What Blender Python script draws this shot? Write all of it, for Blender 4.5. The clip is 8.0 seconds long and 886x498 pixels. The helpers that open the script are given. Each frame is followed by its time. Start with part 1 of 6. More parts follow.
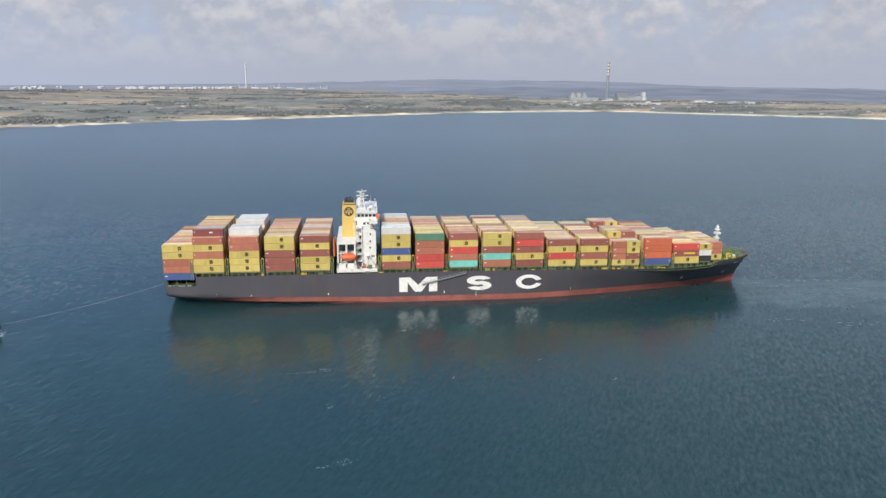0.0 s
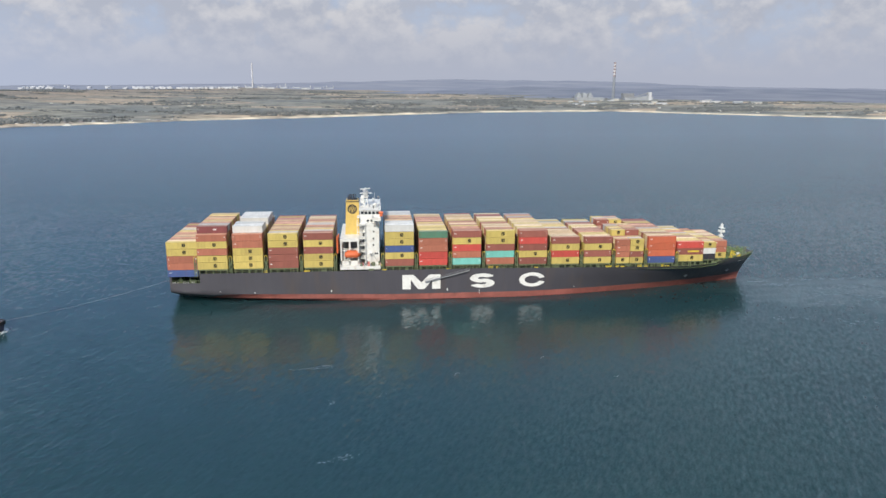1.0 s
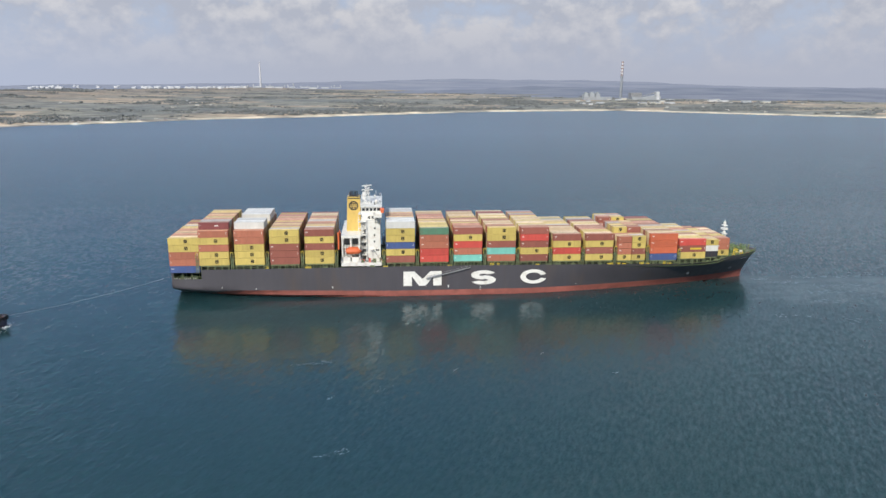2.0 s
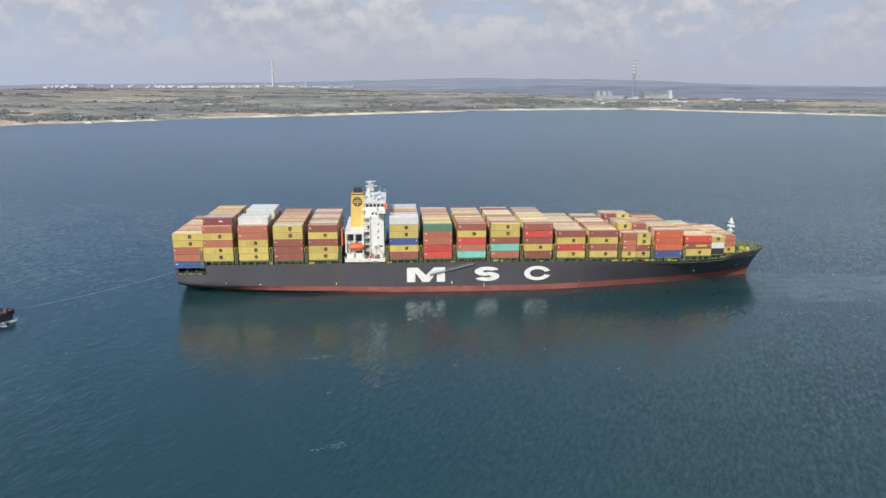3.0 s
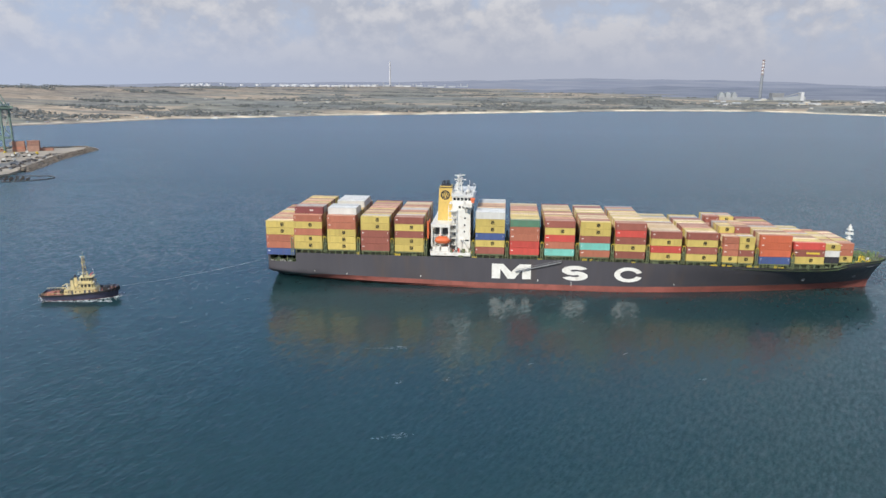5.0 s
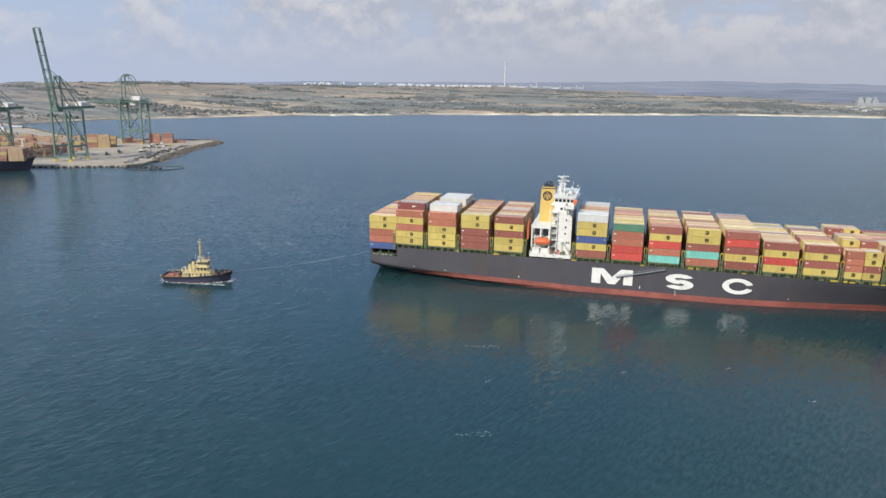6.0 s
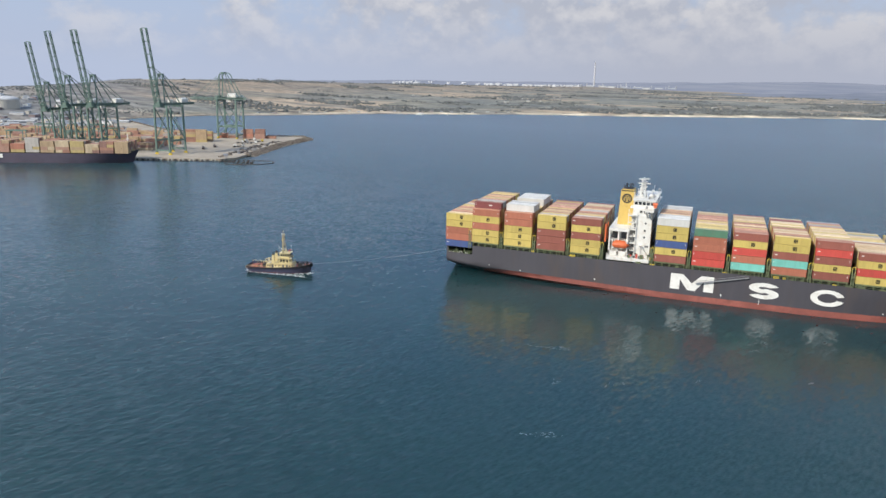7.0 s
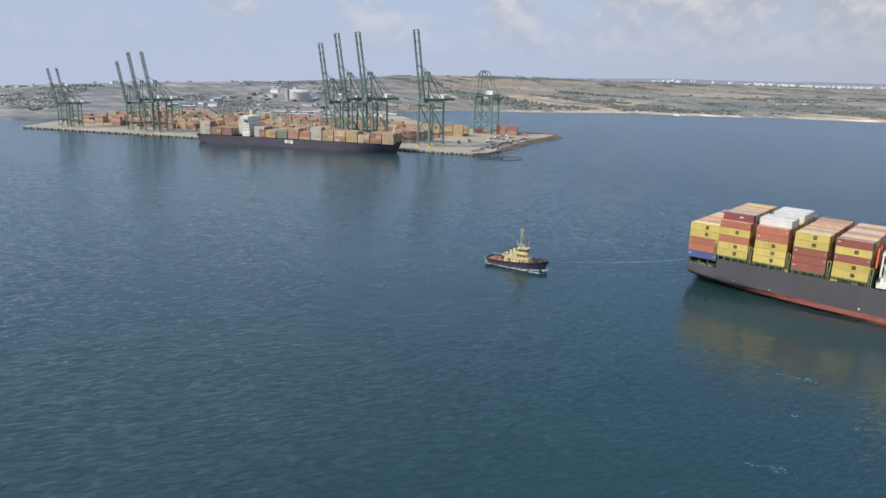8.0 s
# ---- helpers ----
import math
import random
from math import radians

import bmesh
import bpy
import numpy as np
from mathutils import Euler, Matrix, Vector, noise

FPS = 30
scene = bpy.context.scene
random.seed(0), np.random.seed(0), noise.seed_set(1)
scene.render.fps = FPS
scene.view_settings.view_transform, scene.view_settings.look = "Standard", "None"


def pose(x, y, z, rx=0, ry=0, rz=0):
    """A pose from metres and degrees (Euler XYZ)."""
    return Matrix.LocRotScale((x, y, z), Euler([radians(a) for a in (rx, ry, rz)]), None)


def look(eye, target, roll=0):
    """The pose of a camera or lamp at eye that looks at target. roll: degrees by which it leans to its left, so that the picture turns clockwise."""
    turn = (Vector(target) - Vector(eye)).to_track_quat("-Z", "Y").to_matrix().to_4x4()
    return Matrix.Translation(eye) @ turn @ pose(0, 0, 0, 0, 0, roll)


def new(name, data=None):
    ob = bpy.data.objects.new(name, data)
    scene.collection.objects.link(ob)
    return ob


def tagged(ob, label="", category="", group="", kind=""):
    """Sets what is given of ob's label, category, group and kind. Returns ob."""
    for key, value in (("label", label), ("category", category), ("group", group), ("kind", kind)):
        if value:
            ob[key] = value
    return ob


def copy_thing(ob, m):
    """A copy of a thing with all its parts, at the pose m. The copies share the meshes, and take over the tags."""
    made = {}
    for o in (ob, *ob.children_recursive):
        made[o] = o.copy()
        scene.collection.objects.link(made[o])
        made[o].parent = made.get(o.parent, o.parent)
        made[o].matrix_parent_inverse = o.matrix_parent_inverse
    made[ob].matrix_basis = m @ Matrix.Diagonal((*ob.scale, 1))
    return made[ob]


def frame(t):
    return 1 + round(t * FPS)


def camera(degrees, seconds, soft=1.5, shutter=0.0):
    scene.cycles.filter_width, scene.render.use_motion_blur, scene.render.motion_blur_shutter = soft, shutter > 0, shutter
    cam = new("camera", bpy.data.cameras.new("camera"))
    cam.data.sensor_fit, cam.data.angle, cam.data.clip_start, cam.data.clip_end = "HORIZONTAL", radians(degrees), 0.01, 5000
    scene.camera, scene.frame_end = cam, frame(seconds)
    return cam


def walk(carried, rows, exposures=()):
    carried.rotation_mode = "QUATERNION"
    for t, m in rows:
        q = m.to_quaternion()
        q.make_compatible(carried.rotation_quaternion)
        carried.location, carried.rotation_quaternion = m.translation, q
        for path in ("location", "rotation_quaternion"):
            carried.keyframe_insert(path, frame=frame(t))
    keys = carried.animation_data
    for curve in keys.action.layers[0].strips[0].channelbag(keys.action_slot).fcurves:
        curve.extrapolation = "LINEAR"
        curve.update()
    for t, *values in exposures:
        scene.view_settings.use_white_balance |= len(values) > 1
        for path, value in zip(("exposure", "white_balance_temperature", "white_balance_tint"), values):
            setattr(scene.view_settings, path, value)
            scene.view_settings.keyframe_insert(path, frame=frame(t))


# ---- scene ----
cam = camera(63.6, 8.0)

# ---- camera path ----
PATH = [
    (0.0, 71.87, -294.89, 95.96, -6.07, -13.55, -0.32),
    (0.5, 72.48, -295.14, 95.43, -5.83, -13.56, -0.37),
    (1.0, 72.96, -295.29, 94.87, -5.59, -13.54, -0.32),
    (1.5, 74.24, -295.56, 94.24, -5.28, -13.54, -0.31),
    (3.0, 79.26, -296.02, 92.23, -4.01, -13.62, -0.23),
    (3.5, 81.83, -295.69, 91.41, -3.32, -13.61, -0.20),
    (4.0, 84.67, -294.52, 90.60, -3.05, -13.57, -0.18),
    (4.5, 87.41, -293.04, 89.79, -1.14, -13.60, -0.25),
    (5.0, 89.37, -291.93, 88.92, 5.06, -13.62, -0.41),
    (5.2, 90.10, -291.70, 88.70, 7.34, -13.63, -0.52),
    (6.3, 94.13, -291.28, 88.30, 15.98, -13.71, -1.05),
    (6.5, 94.80, -291.28, 88.30, 17.17, -13.74, -1.12),
    (7.0, 96.38, -292.01, 88.49, 20.92, -13.86, -1.20),
    (7.5, 98.16, -293.00, 89.19, 28.69, -14.16, -1.45),
    (8.0, 100.45, -294.55, 90.30, 40.80, -14.53, -1.54),
]
walk(cam, [(t, pose(x, y, z, 90 + pitch, roll, yaw)) for t, x, y, z, yaw, pitch, roll in PATH],
     exposures=[(0.0, 0.05), (8.0, 0.08)])

# ---- sky and sun ----
SUN_FROM = Vector((-0.46, -0.89, 0.80)).normalized()
world = bpy.data.worlds.new("sky")
scene.world = world
world.use_nodes = True
wn, wl = world.node_tree.nodes, world.node_tree.links
wn.clear()
w_out, w_bg = wn.new("ShaderNodeOutputWorld"), wn.new("ShaderNodeBackground")
w_sky = wn.new("ShaderNodeTexSky")
w_sky.sky_type, w_sky.sun_disc = "NISHITA", False
w_sky.sun_elevation = math.asin(SUN_FROM.z)
w_sky.sun_rotation = math.atan2(SUN_FROM.x, SUN_FROM.y)
w_sky.air_density, w_sky.dust_density, w_sky.ozone_density = 1.0, 1.5, 1.5
w_co, w_sep = wn.new("ShaderNodeTexCoord"), wn.new("ShaderNodeSeparateXYZ")
wl.new(w_co.outputs["Generated"], w_sep.inputs[0])


def w_math(op, a, b=None, clamp=False):
    n = wn.new("ShaderNodeMath")
    n.operation, n.use_clamp = op, clamp
    for i, v in enumerate((a, b)):
        if v is None:
            continue
        if isinstance(v, (int, float)):
            n.inputs[i].default_value = v
        else:
            wl.new(v, n.inputs[i])
    return n.outputs[0]


def w_mix(fac, a, b):
    n = wn.new("ShaderNodeMix")
    n.data_type = "RGBA"
    for key, v in (("Factor", fac), ("A", a), ("B", b)):
        sock = [s for s in n.inputs if s.name == key and (s.type == ("VALUE" if key == "Factor" else "RGBA"))][0]
        if isinstance(v, (int, float, tuple)):
            sock.default_value = v
        else:
            wl.new(v, sock)
    return [s for s in n.outputs if s.type == "RGBA"][0]


def w_noise(vec, scale, detail, rough):
    n = wn.new("ShaderNodeTexNoise")
    n.inputs["Scale"].default_value, n.inputs["Detail"].default_value = scale, detail
    n.inputs["Roughness"].default_value = rough
    wl.new(vec, n.inputs["Vector"])
    return n.outputs["Fac"]


up = w_math("MAXIMUM", w_sep.outputs["Z"], 0.0)
w_vec = wn.new("ShaderNodeMapping")
w_vec.inputs["Scale"].default_value, w_vec.inputs["Location"].default_value = (1, 1, 1.35), (0.7, 0.2, 0.0)
wl.new(w_co.outputs["Generated"], w_vec.inputs["Vector"])
big, fine = w_noise(w_vec.outputs[0], 11.0, 8, 0.55), w_noise(w_vec.outputs[0], 34.0, 6, 0.6)
cover = w_math("ADD", w_math("MULTIPLY", big, 0.74), w_math("MULTIPLY", fine, 0.26))
w_lift = wn.new("ShaderNodeVectorMath")
w_lift.operation, w_lift.inputs[1].default_value = "ADD", (0.004, 0.0, 0.022)
wl.new(w_vec.outputs[0], w_lift.inputs[0])
above = w_math("ADD", w_math("MULTIPLY", w_noise(w_lift.outputs[0], 11.0, 8, 0.55), 0.74), w_math("MULTIPLY", w_noise(w_lift.outputs[0], 34.0, 6, 0.6), 0.26))
side = w_math("MINIMUM", w_math("MULTIPLY", w_math("ADD", w_sep.outputs["X"], 0.62), 0.30), 0.10)
cover = w_math("ADD", cover, side)
lit = w_math("ADD", w_math("MULTIPLY", w_math("SUBTRACT", w_math("SUBTRACT", cover, side), above), 7.0), 0.42, True)
c_cloud = w_mix(lit, (4.35, 4.55, 5.2, 1), (6.7, 6.55, 6.6, 1))
high = w_math("MULTIPLY", w_math("SUBTRACT", up, 0.085), 8.0, True)
west_sky = w_math("MULTIPLY", w_math("SUBTRACT", -0.35, w_sep.outputs["X"]), 2.6, True)
east_sky = w_math("MULTIPLY", w_math("ADD", w_sep.outputs["X"], 0.02), 2.6, True)
veil = w_mix(0.80, w_sky.outputs[0], w_mix(high, (4.3, 5.3, 7.4, 1), w_mix(west_sky, w_mix(east_sky, (2.3, 4.1, 7.8, 1), (4.5, 5.6, 7.3, 1)), (4.6, 6.4, 9.4, 1))))
thick = w_math("MULTIPLY", w_math("SUBTRACT", cover, 0.43), 6.5, True)
c_sky = w_mix(w_math("MULTIPLY", thick, w_math("SUBTRACT", 0.92, w_math("MULTIPLY", high, 0.90))), veil, c_cloud)
haze = w_math("POWER", w_math("SUBTRACT", 1.0, w_math("MULTIPLY", up, 9.5), True), 0.9)
c_haze = w_mix(w_math("ADD", w_math("MULTIPLY", w_sep.outputs["X"], 1.6), 1.1, True), (4.45, 5.1, 6.65, 1), (4.2, 4.5, 5.45, 1))
c_all = w_mix(haze, c_sky, c_haze)
wl.new(c_all, w_bg.inputs["Color"])
w_bg.inputs["Strength"].default_value = 0.10
wl.new(w_bg.outputs[0], w_out.inputs["Surface"])

sun = new("sun", bpy.data.lights.new("sun", "SUN"))
sun.data.energy, sun.data.angle, sun.data.color = 4.6, radians(0.6), (1.0, 0.93, 0.80)
sun.matrix_world = look((0, 0, 300), Vector((0, 0, 300)) - SUN_FROM)

# ---- materials ----


def material(name, rgb, rough=0.6, metal=0.0, vary=0.18, scale=0.6, fine=6.0, bump=0.0, stain=None, stain_amount=0.0,
             per_object=0.0, streak=False):
    """A painted, worn surface: base colour with coarse and fine variation, stains and a little relief."""
    m = bpy.data.materials.new(name)
    m.use_nodes = True
    nt = m.node_tree
    n, l = nt.nodes, nt.links
    p = n["Principled BSDF"]
    p.inputs["Metallic"].default_value = metal
    co = n.new("ShaderNodeTexCoord")
    vec = co.outputs["Object"]
    if per_object or streak:
        info, add = n.new("ShaderNodeObjectInfo"), n.new("ShaderNodeVectorMath")
        mul = n.new("ShaderNodeMath")
        mul.operation, mul.inputs[1].default_value = "MULTIPLY", 311.0
        l.new(info.outputs["Random"], mul.inputs[0])
        l.new(vec, add.inputs[0])
        l.new(mul.outputs[0], add.inputs[1])
        vec = add.outputs[0]
        rnd = info.outputs["Random"]
    mp = n.new("ShaderNodeMapping")
    l.new(vec, mp.inputs["Vector"])
    if streak:
        mp.inputs["Scale"].default_value = (1.0, 1.0, 0.16)

    def noise_of(sc, detail):
        t = n.new("ShaderNodeTexNoise")
        t.inputs["Scale"].default_value, t.inputs["Detail"].default_value = sc, detail
        l.new(mp.outputs[0], t.inputs["Vector"])
        return t.outputs["Fac"]

    def remap(v, a, b, c, d):
        r = n.new("ShaderNodeMapRange")
        for i, x in enumerate((a, b, c, d), 1):
            r.inputs[i].default_value = x
        l.new(v, r.inputs[0])
        return r.outputs[0]

    coarse, grain = noise_of(scale, 4), noise_of(fine, 3)
    hsv = n.new("ShaderNodeHueSaturation")
    hsv.inputs["Color"].default_value = (*rgb, 1)
    v1, v2 = remap(coarse, 0.25, 0.75, 1 - vary, 1 + vary), remap(grain, 0.25, 0.75, 1 - vary / 2, 1 + vary / 2)
    m1 = n.new("ShaderNodeMath")
    m1.operation = "MULTIPLY"
    l.new(v1, m1.inputs[0])
    l.new(v2, m1.inputs[1])
    val = m1.outputs[0]
    if per_object:
        m2 = n.new("ShaderNodeMath")
        m2.operation = "MULTIPLY"
        l.new(val, m2.inputs[0])
        l.new(remap(rnd, 0, 1, 1 - per_object, 1 + per_object), m2.inputs[1])
        val = m2.outputs[0]
    l.new(val, hsv.inputs["Value"])
    col = hsv.outputs[0]
    if stain:
        mx = n.new("ShaderNodeMix")
        mx.data_type = "RGBA"
        sf = remap(noise_of(scale * 2.3, 6), 0.52, 0.72, 0.0, stain_amount)
        fac = [s for s in mx.inputs if s.name == "Factor" and s.type == "VALUE"][0]
        a, b = [s for s in mx.inputs if s.type == "RGBA"]
        l.new(sf, fac)
        l.new(col, a)
        b.default_value = (*stain, 1)
        col = [s for s in mx.outputs if s.type == "RGBA"][0]
    l.new(col, p.inputs["Base Color"])
    l.new(remap(grain, 0.2, 0.8, max(0.02, rough - 0.1), min(1, rough + 0.1)), p.inputs["Roughness"])
    if bump:
        bp = n.new("ShaderNodeBump")
        bp.inputs["Strength"].default_value, bp.inputs["Distance"].default_value = 0.6, bump
        l.new(grain, bp.inputs["Height"])
        l.new(bp.outputs[0], p.inputs["Normal"])
    return m


RUST = (0.16, 0.07, 0.04)
BOX_RGB = {
    "yellow": (0.51, 0.40, 0.12), "rust": (0.37, 0.135, 0.085), "brown": (0.26, 0.09, 0.068), "maroon": (0.20, 0.06, 0.06),
    "red": (0.50, 0.075, 0.06), "orange": (0.48, 0.12, 0.06), "white": (0.55, 0.55, 0.53), "blue": (0.055, 0.09, 0.225),
    "teal": (0.18, 0.50, 0.43), "green": (0.085, 0.19, 0.125), "black": (0.03, 0.035, 0.045), "tan": (0.46, 0.32, 0.17),
    "pink": (0.42, 0.20, 0.15), "grey": (0.36, 0.36, 0.36), "cream": (0.62, 0.50, 0.32),
}
M_BOX, M_ROOF = {}, {}
for key, rgb in BOX_RGB.items():
    M_BOX[key] = material("box_paint_" + key, rgb, 0.5, vary=0.10, scale=0.5, fine=3.0, stain=RUST if key != "white" else (0.5, 0.47, 0.42), stain_amount=0.22,
                          per_object=0.12, streak=True)
    # roof tone: dust and fading, plus sun highlight mixed into the colour
    dusty_lit = tuple(0.74 * c + 0.26 * d for c, d in zip(rgb, (0.85, 0.66, 0.48)))
    M_ROOF[key] = material("box_roof_" + key, dusty_lit if key != "white" else rgb, 0.85, vary=0.2, scale=0.4, fine=2.5,
                           stain=(0.30, 0.17, 0.11) if key != "white" else (0.55, 0.52, 0.48), stain_amount=0.35, per_object=0.22)
# container paints greyed to put the terminal's distance haze into the colour
M_HAZED = {}
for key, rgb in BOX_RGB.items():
    hazed_rgb = tuple(0.58 * c + 0.42 * d for c, d in zip(rgb, (0.33, 0.265, 0.21)))
    M_HAZED[key] = material("hazed_box_paint_" + key, hazed_rgb, 0.8, vary=0.2, scale=0.3, fine=2.0, stain=(0.24, 0.15, 0.11), stain_amount=0.3, streak=True)
# the moored hull's plum cast is distance haze put into its colour
M_HAZED_PLUM = material("hull_hazed_plum", (0.092, 0.080, 0.112), 0.5, vary=0.2, scale=0.06, fine=0.7, stain=(0.12, 0.08, 0.08), stain_amount=0.4)
M_CAST = material("corner_casting", (0.10, 0.09, 0.085), 0.55, vary=0.2)
M_EMBLEM = material("emblem_dark", (0.03, 0.025, 0.015), 0.5, vary=0.1)
M_HULL = material("hull_paint_black", (0.070, 0.067, 0.078), 0.42, vary=0.12, scale=0.08, fine=0.6,
                  stain=(0.10, 0.075, 0.06), stain_amount=0.45, streak=True)
M_BOOT = material("antifouling_red", (0.26, 0.085, 0.068), 0.6, vary=0.25, scale=0.12, fine=1.2, stain=(0.13, 0.05, 0.04),
                  stain_amount=0.6)
M_DECK = material("deck_green", (0.10, 0.15, 0.07), 0.7, vary=0.3, scale=0.3, fine=2, stain=RUST, stain_amount=0.5)
M_COAM = material("coaming_dark_green", (0.045, 0.06, 0.04), 0.7, vary=0.3, scale=0.4, stain=RUST, stain_amount=0.4)
M_LASH = material("lashing_green", (0.13, 0.16, 0.085), 0.6, vary=0.25, scale=0.5, stain=RUST, stain_amount=0.5)
M_WHITE = material("ship_white", (0.68, 0.68, 0.65), 0.45, vary=0.07, scale=0.3, stain=(0.40, 0.27, 0.17), stain_amount=0.35)
M_LETTER = material("hull_white", (0.72, 0.72, 0.69), 0.5, vary=0.08, scale=0.3, stain=(0.35, 0.28, 0.2), stain_amount=0.3)
M_FUNNEL = material("funnel_yellow", (0.60, 0.42, 0.12), 0.5, vary=0.08, scale=0.3, stain=(0.3, 0.2, 0.08), stain_amount=0.25)
# dark grey for small gear, and for panels painted as shade in openings
M_SHADE = material("shade_gear_grey", (0.09, 0.095, 0.10), 0.7, vary=0.2)
M_BLACK = material("black_paint", (0.025, 0.025, 0.027), 0.5, vary=0.2)
M_DARKWIN = material("window_glass_dark", (0.02, 0.025, 0.03), 0.08, vary=0.1)
M_ORANGE = material("lifeboat_orange", (0.62, 0.14, 0.05), 0.4, vary=0.08)
M_REDP = material("signal_red", (0.55, 0.08, 0.05), 0.45, vary=0.1)
M_GREYM = material("grey_steel", (0.28, 0.29, 0.30), 0.45, 0.3, vary=0.2, stain=RUST, stain_amount=0.3)
M_YEL = material("safety_yellow", (0.60, 0.45, 0.05), 0.5, vary=0.12, stain=RUST, stain_amount=0.3)
M_CREAM = material("tug_buff", (0.64, 0.54, 0.29), 0.5, vary=0.1, stain=RUST, stain_amount=0.2)
M_TUGHULL = material("tug_hull_navy", (0.045, 0.047, 0.085), 0.4, vary=0.2, stain=(0.08, 0.06, 0.05), stain_amount=0.4)
M_TUGDECK = material("tug_deck_red", (0.32, 0.12, 0.08), 0.65, vary=0.25, scale=0.8, stain=RUST, stain_amount=0.4)
M_RUBBER = material("rubber_black", (0.02, 0.02, 0.02), 0.8, vary=0.2)
M_ROPE = material("tow_rope", (0.29, 0.29, 0.28), 0.8, vary=0.1)
M_CRANE = material("crane_green", (0.12, 0.19, 0.165), 0.5, vary=0.2, scale=0.15, stain=RUST, stain_amount=0.25)
M_CONC = material("quay_concrete", (0.34, 0.295, 0.235), 0.85, vary=0.22, scale=0.02, fine=0.3, stain=(0.20, 0.17, 0.13),
                  stain_amount=0.6)
M_ROCK = material("armour_rock", (0.19, 0.16, 0.13), 0.9, vary=0.35, scale=0.2, fine=1.2)
M_PILE = material("pile_dark", (0.07, 0.06, 0.055), 0.8, vary=0.3)
M_STACKW = material("chimney_concrete", (0.46, 0.47, 0.50), 0.8, vary=0.12, scale=0.05)
M_STRIPE_R = material("chimney_red", (0.24, 0.19, 0.195), 0.7, vary=0.1)
M_CHIMNEY = material("chimney_dark_concrete", (0.21, 0.23, 0.26), 0.8, vary=0.12, scale=0.05)
M_STRIPE_W = material("chimney_white", (0.48, 0.48, 0.50), 0.7, vary=0.08)
M_TANK = material("tank_white", (0.70, 0.71, 0.72), 0.6, vary=0.08, scale=0.05, stain=(0.4, 0.36, 0.3), stain_amount=0.2)
# duller copy of the tank white, with distance haze put into the colour
M_TANKF = material("tank_hazed", (0.50, 0.51, 0.53), 0.8, vary=0.1, scale=0.05, stain=(0.34, 0.31, 0.27), stain_amount=0.3)
M_TANKB = material("tank_concrete", (0.50, 0.475, 0.42), 0.75, vary=0.1, scale=0.05)
M_SHED = material("shed_grey", (0.29, 0.31, 0.33), 0.6, vary=0.15, scale=0.05)
# foliage tone paled and cooled so that it carries the distance haze
M_TREE = material("hazed_foliage", (0.118, 0.125, 0.122), 0.85, vary=0.4, scale=0.02, fine=0.2)
M_FOAM = material("foam", (0.13, 0.18, 0.21), 0.6, vary=0.2)
M_WASH = material("wash_foam", (0.72, 0.75, 0.76), 0.6, vary=0.2)


